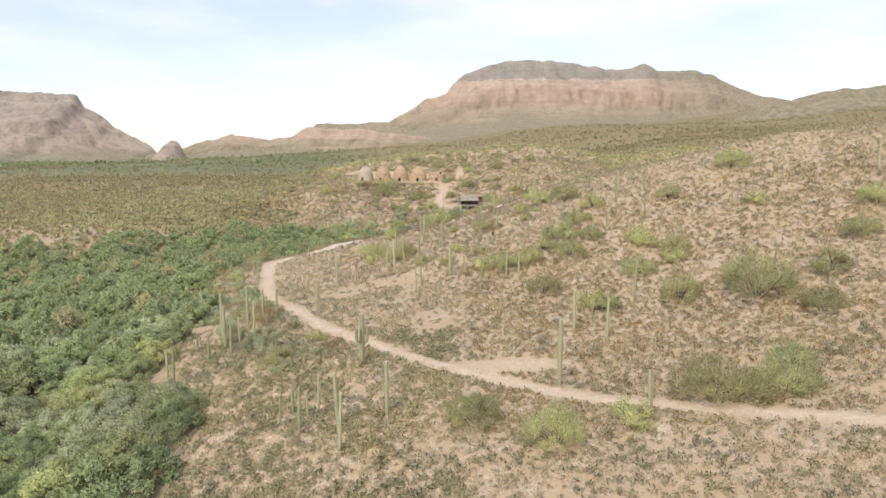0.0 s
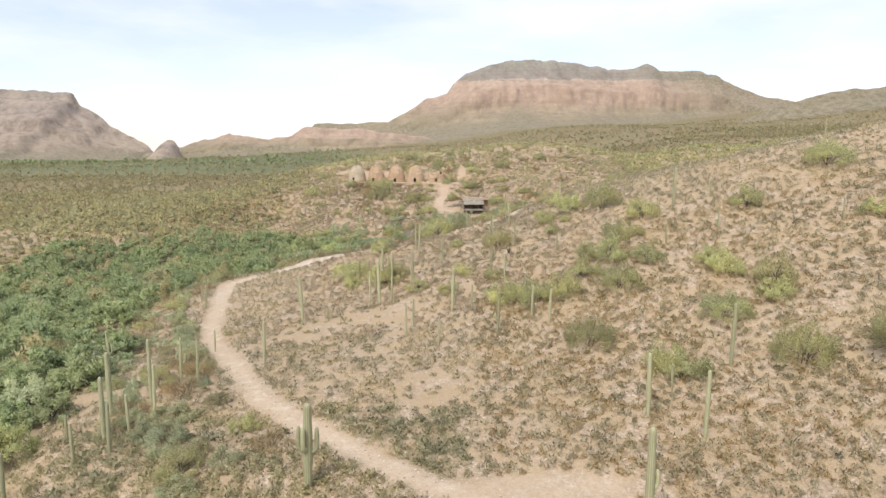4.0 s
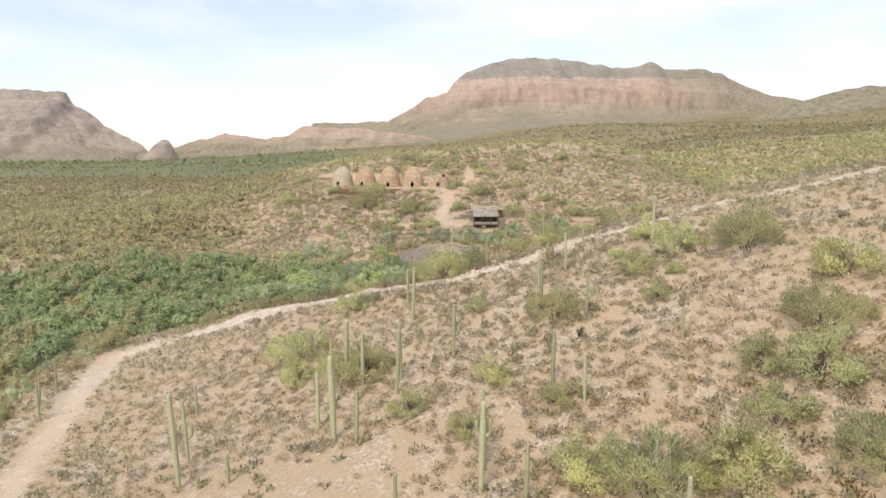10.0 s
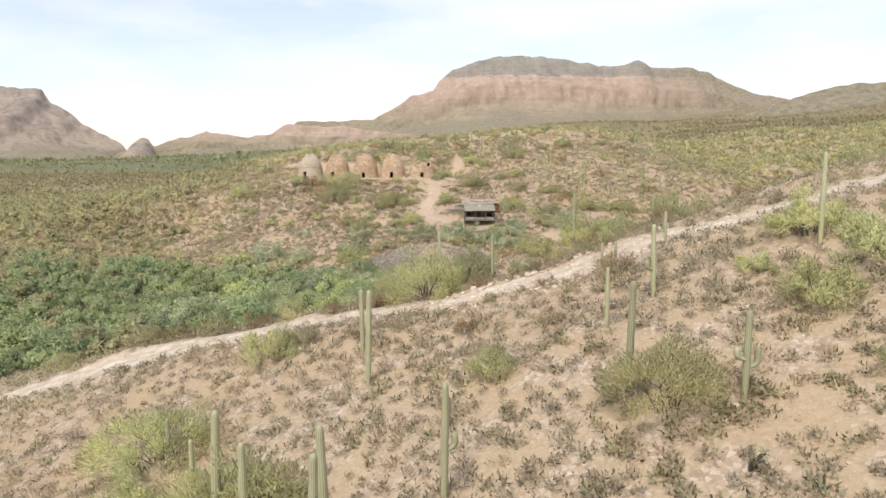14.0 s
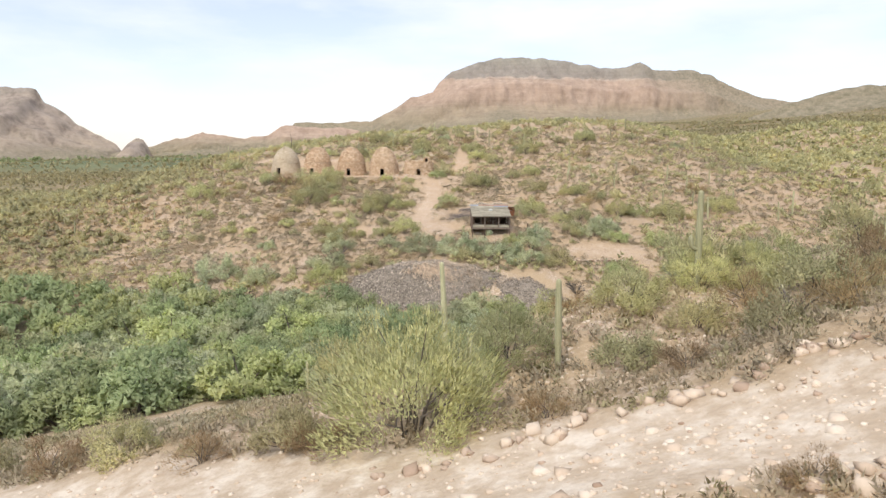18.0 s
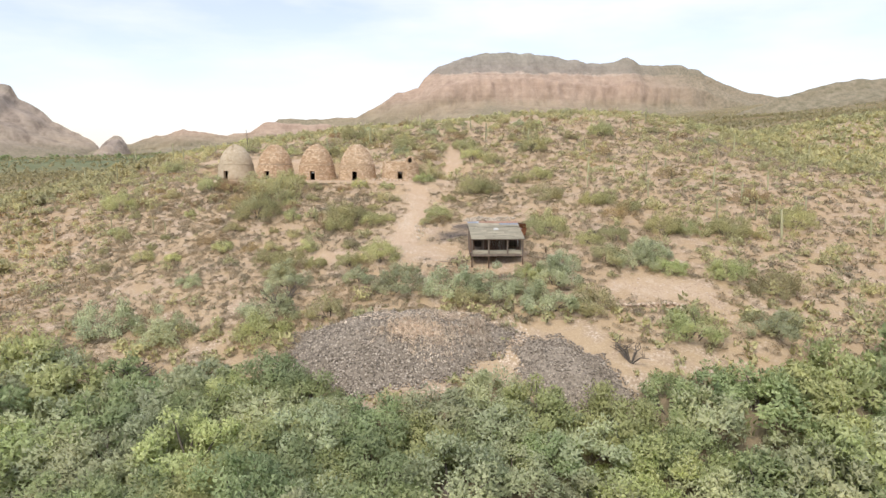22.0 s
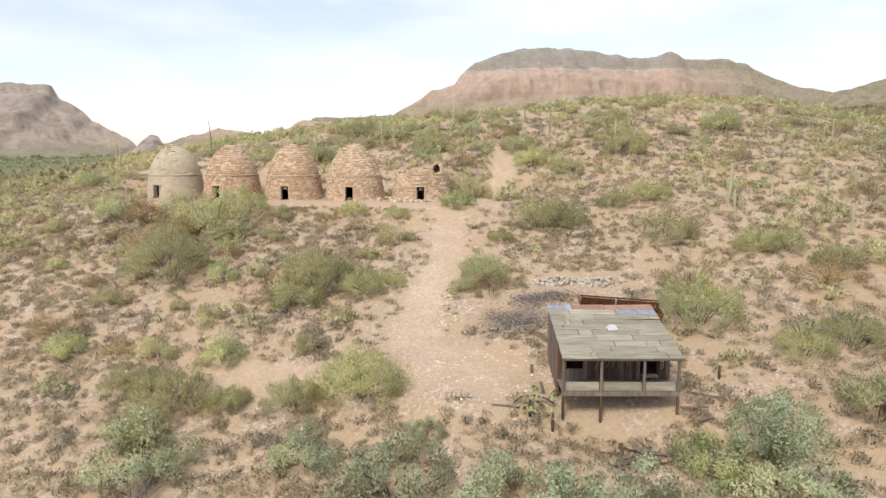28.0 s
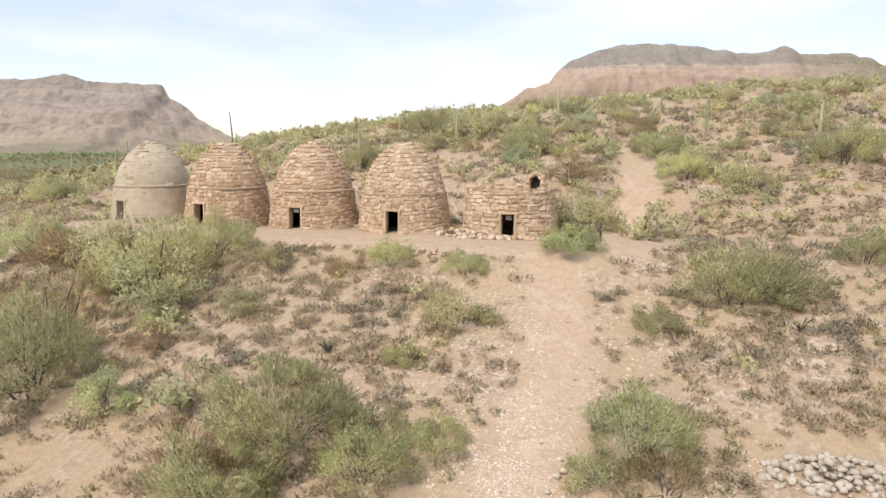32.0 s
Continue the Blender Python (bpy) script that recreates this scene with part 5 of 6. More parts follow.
def in_view(x, y, margin=14):
    """Roughly the wedge that the walk ever looks into."""
    return (np.abs(x) < 0.70 * np.maximum(y, 0) + margin) & (y > 22)


sx, sy = rngs.uniform(-45, 95, 15000), rngs.uniform(35, 185, 15000)
ok = in_view(sx, sy) & (grove(sx, sy) < 0.4) & (hash_noise(sx, sy, 11, 21) + rngs.normal(size=15000) * 0.4 > 0.05)
strew("slope_stones", PEBBLES, sx[ok], sy[ok], rngs.uniform(0.05, 0.3, ok.sum()) ** 1.15, GRAVEL, "pale and brown stones strewn over the slope", "stones", 0.0, seed=41)
a = np.array([(x, y) for x, y, z in ROAD])
seg = rngs.integers(0, len(a) - 1, 4200)
tt = rngs.uniform(0, 1, 4200)[:, None]
pp = a[seg] * (1 - tt) + a[seg + 1] * tt + rngs.normal(size=(4200, 2)) * 1.7
ok = pp[:, 1] > 40
strew("road_gravel", PEBBLES, pp[ok, 0], pp[ok, 1], rngs.uniform(0.03, 0.2, ok.sum()), RUBBLE, "loose pale gravel on the dirt road", "gravel", 0.0, seed=42)


# ---- low scrub, grass and shrubs that nobody could count ----
def free_of_ways(x, y, w=2.6):
    ok = (way_off(x, y) > w) & (near_line(x, y, TRACK)[0] > 1.9) & (near_line(x, y, TERRACE_LINE)[0] > 3.0)
    for cx, cy, rx, ry in ((-2.0, 241.8, 10.5, 7.4), (14.4, 238.5, 5.8, 6.4), (5.2, 276.3, 4.2, 3.4), (10.5, 265.2, 4.5, 4.2), (13, 273.6, 3.6, 2.0), (11.5, 281.0, 4.6, 3.0), *BARE):
        ok &= ((x - cx) / rx) ** 2 + ((y - cy) / ry) ** 2 > 1
    for ox, oy in ((-36.3, 315), (-28.1, 313.2), (-19.6, 311.5), (-11.5, 310), (-3, 309.2)):
        ok &= (x - ox) ** 2 + (y - oy) ** 2 > 4.3 ** 2
    return ok


def field(n, x0, x1, y0, y1, seed, patch, thresh, w=1.8):
    r = np.random.default_rng(seed)
    x, y = r.uniform(x0, x1, n), r.uniform(y0, y1, n)
    ok = in_view(x, y) & free_of_ways(x, y, w) & (grove(x, y) < 0.45) & (hash_noise(x, y, patch, seed) + 0.5 * hash_noise(x, y, patch / 3, seed + 1) + r.normal(size=n) * 0.35 > thresh)
    # sparser on the trodden ground along the track
    ok &= (near_line(x, y, TRACK)[0] > 5.5) | (y < 262) | (y > 306) | (r.uniform(size=n) < 0.3)
    return x[ok], y[ok], r


def spaced(n, x0, x1, y0, y1, gap, seed, accept):
    """Random places that keep a gap between them."""
    r = np.random.default_rng(seed)
    cells, out = {}, []
    px, py = r.uniform(x0, x1, n), r.uniform(y0, y1, n)
    g = accept(px, py)
    for x, y, ok in zip(px, py, g):
        if not ok:
            continue
        c = (int(x // gap), int(y // gap))
        if any((x - ox) ** 2 + (y - oy) ** 2 < gap * gap for i in (-1, 0, 1) for j in (-1, 0, 1) for ox, oy in cells.get((c[0] + i, c[1] + j), ())):
            continue
        cells.setdefault(c, []).append((x, y))
        out.append((x, y))
    return out


TUFTS = [tuft(i, 3, 24, 0.40, 0.40, 0.14, 0.09) for i in range(8)]
BIGTUFTS = [tuft(20 + i, 3, 20, 0.42, 0.5, 0.19, 0.12) for i in range(6)]
FINETUFTS = [tuft(60 + i, 4, 30, 0.38, 0.40, 0.13, 0.055) for i in range(8)]
LOWTUFTS = [tuft(40 + i, 2, 11, 0.44, 0.40, 0.28, 0.2) for i in range(6)]


def shrub(seed, lumps, per, rad, height, length, wide):
    rr = np.random.default_rng(seed)
    return leaf_mass(rr, crown_centres(rr, lumps, rad, height, 0.1, 0.3, 0.35, 0.6), per, length, wide, 0.4, 0.5, (0, 0, 0), 0.8)


SHRUBS = [shrub(50 + i, 4, 10, 0.75, 0.95, 0.33, 0.22) for i in range(6)]
FINE_SHRUBS = [shrub(90 + i, 6, 20, 0.75, 0.95, 0.19, 0.12) for i in range(6)]
FARCLUMPS = [shrub(70 + i, 2, 7, 0.7, 0.95, 0.6, 0.45) for i in range(5)]

hill_ok = lambda x, y: in_view(x, y) & free_of_ways(x, y, 1.8) & (grove(x, y) < 0.45) & (hash_noise(x, y, 9, 101) + 0.5 * hash_noise(x, y, 3, 102) > -1.1 + 1.0 * smooth(8, -6, x + 0.1 * (y - 110)) * smooth(70, 85, y) * smooth(140, 120, y))
xy = np.array(spaced(105000, -48, 98, 30, 190, 0.84, 101, hill_ok))
low = 0.9 + 1.0 * np.random.default_rng(1).uniform(0, 1, len(xy)) ** 1.6
close = (xy[:, 1] > 116) & (xy[:, 1] < 178) & (np.abs(xy[:, 0]) < 26)
for kinds, pick in ((FINETUFTS, close), (TUFTS, ~close)):
    strew("dry_scrub", kinds, xy[pick, 0], xy[pick, 1], low[pick], TWIG, "low dry grey-brown scrub on the stony slope", "scrub", seed=1, leafy=True)
x, y, r = field(5500, 4, 98, 58, 128, 141, 14, -0.6)
strew("dry_scrub", TUFTS, x, y, r.uniform(0.7, 1.4, len(x)), RUSSET, "rusty brown scrub on the steep face of the spur", "scrub", seed=30, leafy=True)
x, y, r = field(6500, -48, 98, 30, 190, 103, 12, -0.3)
strew("green_scrub", TUFTS, x, y, r.uniform(0.7, 1.5, len(x)), TWIG_GREEN, "low olive-green scrub on the stony slope", "scrub", seed=2, leafy=True)
x, y, r = field(3200, -36, 2, 44, 92, 143, 9, -0.5)
strew("grey_scrub", TUFTS, x, y, r.uniform(0.9, 1.9, len(x)), TWIG_GREEN, "grey-green scrub on the slope between the road and the wash", "scrub", seed=31, leafy=True)
x, y, r = field(3000, -48, 98, 30, 190, 105, 15, -0.1)
strew("grass_tufts", BIGTUFTS, x, y, r.uniform(0.7, 1.3, len(x)), TWIG_GREEN, "grey-green bunches of scrub and grass", "scrub", seed=3, leafy=True)
x, y, r = field(17000, -85, 90, 240, 345, 107, 10, -0.6)
close = (y < 306) & (x > -42) & (x < 44)
for kinds, pick in ((FINETUFTS, close), (LOWTUFTS, ~close)):
    strew("dry_scrub", kinds, x[pick], y[pick], r.uniform(0.6, 1.6, pick.sum()), TWIG, "low dry brown scrub on the slope round the ovens", "scrub", seed=4, leafy=True)
rngo = np.random.default_rng(31)
x, y = rngo.uniform(-160, 190, 9000), rngo.uniform(-40, 240, 9000)
keep = ~in_view(x, y) & (grove(x, y) < 0.45) & free_of_ways(x, y) & (hash_noise(x, y, 12, 32) > -0.6)
strew("dry_scrub", LOWTUFTS, x[keep], y[keep], rngo.uniform(0.7, 1.5, keep.sum()), TWIG, "dry scrub on the slopes beside the flight line", "scrub", seed=25, leafy=True)
x, y, r = field(6000, -52, 16, 248, 303, 207, 6, -0.6)
strew("dry_scrub", FINETUFTS, x, y, 0.5 + 0.9 * r.uniform(size=len(x)) ** 1.5, TWIG, "dense low dry scrub below the ovens", "scrub", seed=24, leafy=True)
x, y, r = field(6000, -85, 90, 240, 345, 109, 13, -0.1)
strew("green_scrub", BIGTUFTS, x, y, r.uniform(0.45, 1.0, len(x)), TWIG_GREEN, "low olive scrub on the slope round the ovens", "scrub", seed=5, leafy=True)
x, y, r = field(17000, -150, 190, 228, 400, 111, 16, -0.65)
hill = (y > 250) & (y < 350) & (np.abs(x) < 80)
keep = np.where(hill, r.uniform(size=len(x)) < np.where((np.abs(x + 5) > 40) | (y > 306), 0.6, 0.12), True)
x, y, hill = x[keep], y[keep], hill[keep]
size = 0.6 + 1.35 * r.uniform(size=len(x)) ** 1.9
for kinds, pick in ((FINE_SHRUBS, hill), (SHRUBS, ~hill)):
    strew("creosote_shrubs", kinds, x[pick], y[pick], size[pick], LEAF_OLIVE, "scattered olive-green creosote shrubs on the hillside", "shrubs", seed=6, leafy=True)
x, y, r = field(900, -70, 90, 285, 345, 112, 12, 0.15)
strew("straw_grass", BIGTUFTS, x, y, r.uniform(0.6, 1.2, len(x)), STRAW, "dry yellow grass near the crest of the hill", "grass", seed=7, leafy=True)
x, y, r = field(17000, -420, 420, 400, 700, 113, 28, -0.55)
strew("far_shrubs", FARCLUMPS, x, y, r.uniform(0.8, 2.1, len(x)), LEAF_OLIVE, "distant olive-green desert shrubs", "shrubs", seed=8, leafy=True)
x, y, r = field(15000, -330, -60, 180, 420, 115, 20, -0.8)
strew("plain_shrubs", FARCLUMPS, x, y, r.uniform(0.7, 1.9, len(x)), LEAF_OLIVE, "olive shrubs on the open plain", "shrubs", seed=9, leafy=True)
x, y, r = field(9000, -330, -50, 190, 420, 131, 24, -0.2)
strew("russet_scrub", LOWTUFTS, x, y, r.uniform(0.9, 2.0, len(x)), RUSSET, "rusty brown scrub on the open plain", "scrub", seed=29, leafy=True)
x, y, r = field(5000, -330, -60, 225, 420, 117, 16, 0.0)
strew("plain_scrub", LOWTUFTS, x, y, r.uniform(0.6, 1.3, len(x)), TWIG, "dry brown scrub on the open plain", "scrub", seed=10, leafy=True)
x, y, r = field(13000, 80, 330, 190, 420, 119, 22, -0.7)
strew("slope_shrubs", FARCLUMPS, x, y, r.uniform(0.7, 1.7, len(x)), LEAF_OLIVE, "green shrubs on the long side slope", "shrubs", seed=11, leafy=True)
x, y, r = field(15000, -1150, 1150, 650, 1700, 121, 60, -0.5)
strew("far_shrubs", FARCLUMPS, x, y, r.uniform(1.6, 3.6, len(x)), LEAF_OLIVE, "scattered shrubs below the far mesa", "shrubs", seed=12, leafy=True)


def raised(ob, lift):
    """Lift strewn stuff onto a heap."""
    co = np.empty(len(ob.data.vertices) * 3, np.float32)
    ob.data.vertices.foreach_get("co", co)
    co = co.reshape(-1, 3)
    co[:, 2] += lift(co[:, 0], co[:, 1])
    ob.data.vertices.foreach_set("co", co.ravel())


rngg = np.random.default_rng(61)
for cx, cy, rx, ry, n in ((3.0, 246.0, 1.7, 2.0, 620), (-3.0, 247.3, 4.5, 1.0, 420), (0.0, 240.5, 3.0, 1.4, 460), (6.0, 242.0, 1.2, 2.6, 200)):
    x, y = cx + rx * rngg.normal(size=n) * 0.6, cy + ry * rngg.normal(size=n) * 0.6
    raised(strew("pale_grass", TUFTS, x, y, rngg.uniform(0.5, 1.0, n), PALE_STRAW, "bleached dry grass growing on the slag", "grass", seed=62, leafy=True), up1)


# ---- the thicket in the wash ----
def wash_kinds(clumps, per, length, wide):
    a = [bush_kind(200 + i, 2.7, 3.7, clumps, per, length, wide, LEAF_WASH, 0.22, 0.12, 6, 0.3, 0.18, 0.36, 0.3, 0.3, 0.8) for i in range(3)]
    a += [bush_kind(210 + i, 2.6, 3.3, clumps, per, length, wide, LEAF_GREY, 0.2, 0.12, 6, 0.3, 0.18, 0.36, 0.3, 0.3, 0.8) for i in range(2)]
    return a + [bush_kind(220 + i, 2.7, 3.6, clumps, per, length, wide, LEAF_BRIGHT, 0.22, 0.12, 6, 0.3, 0.18, 0.36, 0.3, 0.3, 0.8) for i in range(2)]


KIND_WASH, KIND_WASH_FAR = wash_kinds(44, 140, 0.21, 0.125), wash_kinds(34, 75, 0.34, 0.2)
WASH_LABELS = {0: "dense green mesquite tree crowded in the dry wash", 3: "grey-green thicket tree in the dry wash", 5: "fresh green leafy tree in the dry wash"}


def wash_label(k):
    return WASH_LABELS[0 if k < 3 else 3 if k < 5 else 5]


in_grove = lambda x, y: (grove(x, y) > 0.42) & (np.hypot((x - 10) / 1.0, (y - 194) / 1.6) > 5.5) & in_view(x, y, 20) & ~(((np.abs(x + 2) < 11) & (y > 233)) | ((np.abs(x - 14) < 7) & (y > 229.5)))
trees = spaced(26000, -150, 110, 25, 268, 3.3, 7, in_grove)
score = lambda p: min(math.hypot(p[0], p[1] - 222), math.hypot(p[0] + 38, p[1] - 75) + 10)
trees.sort(key=score)
rngt = np.random.default_rng(8)
for j, (x, y) in enumerate(trees[:290]):
    k = int(rngt.choice([0, 1, 2, 3, 4, 5, 6], p=[0.1, 0.1, 0.1, 0.18, 0.17, 0.18, 0.17] if y > 190 else [0.2, 0.2, 0.2, 0.12, 0.12, 0.08, 0.08]))
    plant("mesquite", (KIND_WASH if j < 110 else KIND_WASH_FAR)[k], x, y, rngt.uniform(0.8, 1.3) * (1.22 if y > 195 else 1.0), rngt.uniform(0, 360), wash_label(k), "tree", "wash trees", 0.15, rngt.uniform(0.8, 1.1), "branchwork")
rest = np.array(trees[290:])
THICKET = []
for i in range(5):
    rr = np.random.default_rng(300 + i)
    THICKET.append(leaf_mass(rr, crown_centres(rr, 14, 2.7, 3.2, 0.6, 0.35, 0.22, 0.4), 46, 0.55, 0.3, 0.3, 0.3, (0, 0, 0.4), 0.8))
for i, (mat, lab) in enumerate(((LEAF_WASH, "far part of the dense green thicket along the wash"), (LEAF_WASH, "grey-green part of the thicket along the wash"), (LEAF_OLIVE, "olive part of the thicket along the wash"))):
    some = rest[(np.arange(len(rest)) * 7 % 10 >= (0, 5, 8)[i]) & (np.arange(len(rest)) * 7 % 10 < (5, 8, 10)[i])]
    strew("thicket", THICKET, some[:, 0], some[:, 1], rngt.uniform(0.7, 1.3, len(some)), mat, lab, "thicket", 0.1, seed=13 + i, leafy=True)
far_trees = np.array(spaced(3000, -1500, -120, 420, 1900, 14, 9, lambda x, y: (hash_noise(x, y, 160, 33) > 0.1) & (y > 900 + 0.3 * (x + 700)) & (np.abs(x) < 0.7 * y)))
if len(far_trees):
    strew("valley_trees", FARCLUMPS, far_trees[:, 0], far_trees[:, 1], rngt.uniform(4.0, 9.0, len(far_trees)), LEAF_WASH, "distant green trees on the valley floor", "trees", 0.3, seed=14, leafy=True)


# ---- bushes that stand singly ----
FINE_PALO = [bush_kind(450 + i, 1.0, 1.25, 26, 230, 0.085, 0.03, LEAF_PALO, 0.12, 0.03, 10, 0.2, 0.2, 0.42, 0.45, 0.5, 0.5) for i in range(3)]
FINE_CREO = [bush_kind(455 + i, 1.0, 1.1, 26, 190, 0.08, 0.028, LEAF_OLIVE, 0.08, 0.025, 10, 0.18, 0.2, 0.4, 0.4, 0.5, 0.55) for i in range(3)]
FINE_GREY = [bush_kind(460 + i, 1.0, 1.05, 30, 220, 0.055, 0.036, LEAF_GREY, 0.1, 0.03, 8, 0.2, 0.18, 0.36, 0.3, 0.3, 0.9) for i in range(3)]
FINE_FRESH = [bush_kind(465 + i, 1.0, 1.0, 30, 220, 0.055, 0.036, LEAF_BRIGHT, 0.1, 0.03, 8, 0.2, 0.18, 0.36, 0.3, 0.3, 0.9) for i in range(2)]
FINE_DRY = [bush_kind(470 + i, 1.0, 0.9, 20, 150, 0.12, 0.014, RUSSET, 0.1, 0.025, 12, 0.18, 0.2, 0.4, 0.5, 0.8, 0.4) for i in range(2)]
WISPY_PALO = [bush_kind(480 + i, 1.0, 1.2, 40, 280, 0.065, 0.017, LEAF_PALO, 0.1, 0.02, 14, 0.18, 0.16, 0.36, 0.55, 0.8, 0.3) for i in range(2)]
NEAR_PALO = [(15.7, 101.2, 2.6), (42.3, 124.9, 2.1), (29.2, 129.9, 2.2), (25, 124.7, 2.7), (33.3, 112.9, 2.1), (37.7, 106.1, 2.3), (30.3, 101.9, 2.5), (21.7, 94.6, 2), (42.5, 87, 4.5), (27.9, 63.2, 4.2), (10.2, 57.2, 2.8), (3, 62.3, 2.5), (17.7, 59.7, 2.1), (52.8, 89, 2.3), (60.7, 95.4, 2.4), (53.9, 114.5, 1.9), (37.1, 67.7, 2.4), (46.9, 79.7, 2.4), (56.7, 130.7, 3.3), (10.4, 114.6, 2.8), (15.2, 114.1, 2.2), (-10.2, 140.3, 2.6), (21.7, 112.6, 2.4), (67.9, 103.5, 2.6), (22.6, 92.5, 2.3), (22.2, 120.2, 2.2), (25.5, 138.2, 2.9), (21.4, 143.8, 2.3), (6.9, 117.4, 1.9), (-8.3, 139.3, 2.2)] + [(7.3, 125.3, 1.4), (33.9, 62.5, 2.9), (33.7, 92.0, 2.7), (-16.1, 147.6, 3.0), (2.3, 145.8, 1.2), (20.3, 149.2, 1.8), (36.8, 104.2, 1.9), (26.3, 117, 1.8), (34.1, 110.7, 1.6), (2.7, 130.6, 1.6), (18.4, 117.6, 1.8), (19.5, 122.7, 1.5), (8.7, 138, 2.4), (-11.8, 158, 1.8), (-15.5, 142.8, 1.7), (-3.9, 130.8, 1.5), (0.5, 124.6, 1.3), (17, 142.1, 1.6), (16.5, 147.5, 0.9), (17, 135.9, 1.1), (19.5, 139.3, 0.7)]
for i, (x, y, rad) in enumerate(NEAR_PALO):
    k = i % 4
    plant("palo_verde", WISPY_PALO[k % 2] if rad > 2.3 else FINE_PALO[k % 3], x, y + rad * 0.35, max(rad * 1.08, 0.9), 67 * i, "yellow-green palo verde bush among low scrub on the slope", "bush", "palo verdes", 0.05, 0.95 + 0.1 * (i % 3))
EDGE = [(-1.2, 168.4, 3.3, 0), (-13, 171.5, 1.5, 1), (-16.5, 172.5, 1.6, 4), (-20.5, 173.5, 1.6, 1), (-24, 173.5, 1.5, 4), (-5.4, 168.6, 1.5, 1), (3.3, 166.0, 1.0, 4), (-27, 173, 1.7, 1), (-34, 172, 1.5, 1), (8.8, 168.6, 1.1, 4),
        (13.5, 170.5, 1.8, 1), (17, 172, 1.9, 4), (22, 170, 1.8, 1), (7.5, 171.5, 1.5, 1), (1.5, 153.6, 0.9, 4), (-5.9, 157.5, 0.9, 4), (-9.7, 159, 1.0, 1), (11, 155.6, 1.4, 4), (6.1, 150.3, 0.9, 4),
        (7.2, 158.0, 0.7, 4)]
EDGE += [(3.0, 174.0, 2.0, 0), (14.5, 176, 1.6, 4), (18, 177, 2.2, 1), (28, 173, 2.0, 4), (35, 168, 2.0, 1), (22, 178, 2.2, 4), (7, 179.5, 1.2, 4), (11, 183, 1.4, 1),
         (-4, 178, 2.4, 0), (15, 183, 2.8, 1), (20, 174, 1.8, 1), (11.5, 174.5, 1.5, 1), (0.8, 172.6, 1.9, 0), (26, 185, 2.6, 1), (4, 184, 1.6, 2)]
EDGE += [(9.5, 178, 1.6, 0), (14, 180.5, 1.8, 0), (18.5, 182, 1.9, 0), (12, 186, 2.0, 0), (6.4, 182, 1.4, 0), (21, 186, 2.0, 1), (16.5, 178.5, 1.3, 0), (-4.5, 167.8, 1.2, 4), (-9, 169, 1.1, 4)]
for i, (x, y, rad, k) in enumerate(EDGE):
    kinds = WISPY_PALO if k == 0 and rad > 1.7 else (FINE_PALO, FINE_CREO, FINE_GREY, FINE_FRESH, FINE_DRY)[k]
    name, lab = (("palo_verde", "feathery yellow-green palo verde at the road's edge"), ("creosote_bush", "olive-green creosote bush at the road's edge"), ("sagebrush", "grey-green leafy bush on the bank above the wash"), ("leafy_bush", "fresh green bush on the slope above the wash"), ("dry_bush", "dry brown twiggy bush at the road's edge"))[k]
    plant(name, kinds[i % len(kinds)], x, y, rad, 41 * i, lab, "bush", "roadside bushes", 0.05, 1.15)
bank_ok = lambda x, y: (near_line(x, y, ROAD)[0] > 3.0) & (near_line(x, y, ROAD)[0] < 13) & (x < np.interp(y, [60, 81, 109, 134, 161], [-2, -6, -27, -37, -44])) & (grove(x, y) < 0.6) & (ground_height(x, y) < 7.5) & (np.hypot(x + 9.8, y - 76) > 7)
rngb = np.random.default_rng(55)
for x, y in spaced(2500, -60, -8, 70, 166, 2.6, 54, bank_ok)[:70]:
    k = int(rngb.choice([0, 1, 2, 2, 4]))
    kinds = (FINE_PALO, FINE_CREO, FINE_GREY, FINE_FRESH, FINE_DRY)[k]
    name, lab = (("palo_verde", "yellow-green palo verde on the bank below the road"), ("creosote_bush", "olive creosote bush on the bank below the road"), ("sagebrush", "grey-green bush on the bank below the road"), ("", ""), ("dry_bush", "dry brown bush on the bank below the road"))[k]
    plant(name, kinds[int(rngb.integers(0, len(kinds)))], x, y, rngb.uniform(0.9, 2.0), rngb.uniform(0, 360), lab, "bush", "bank bushes", 0.05, 1.0)
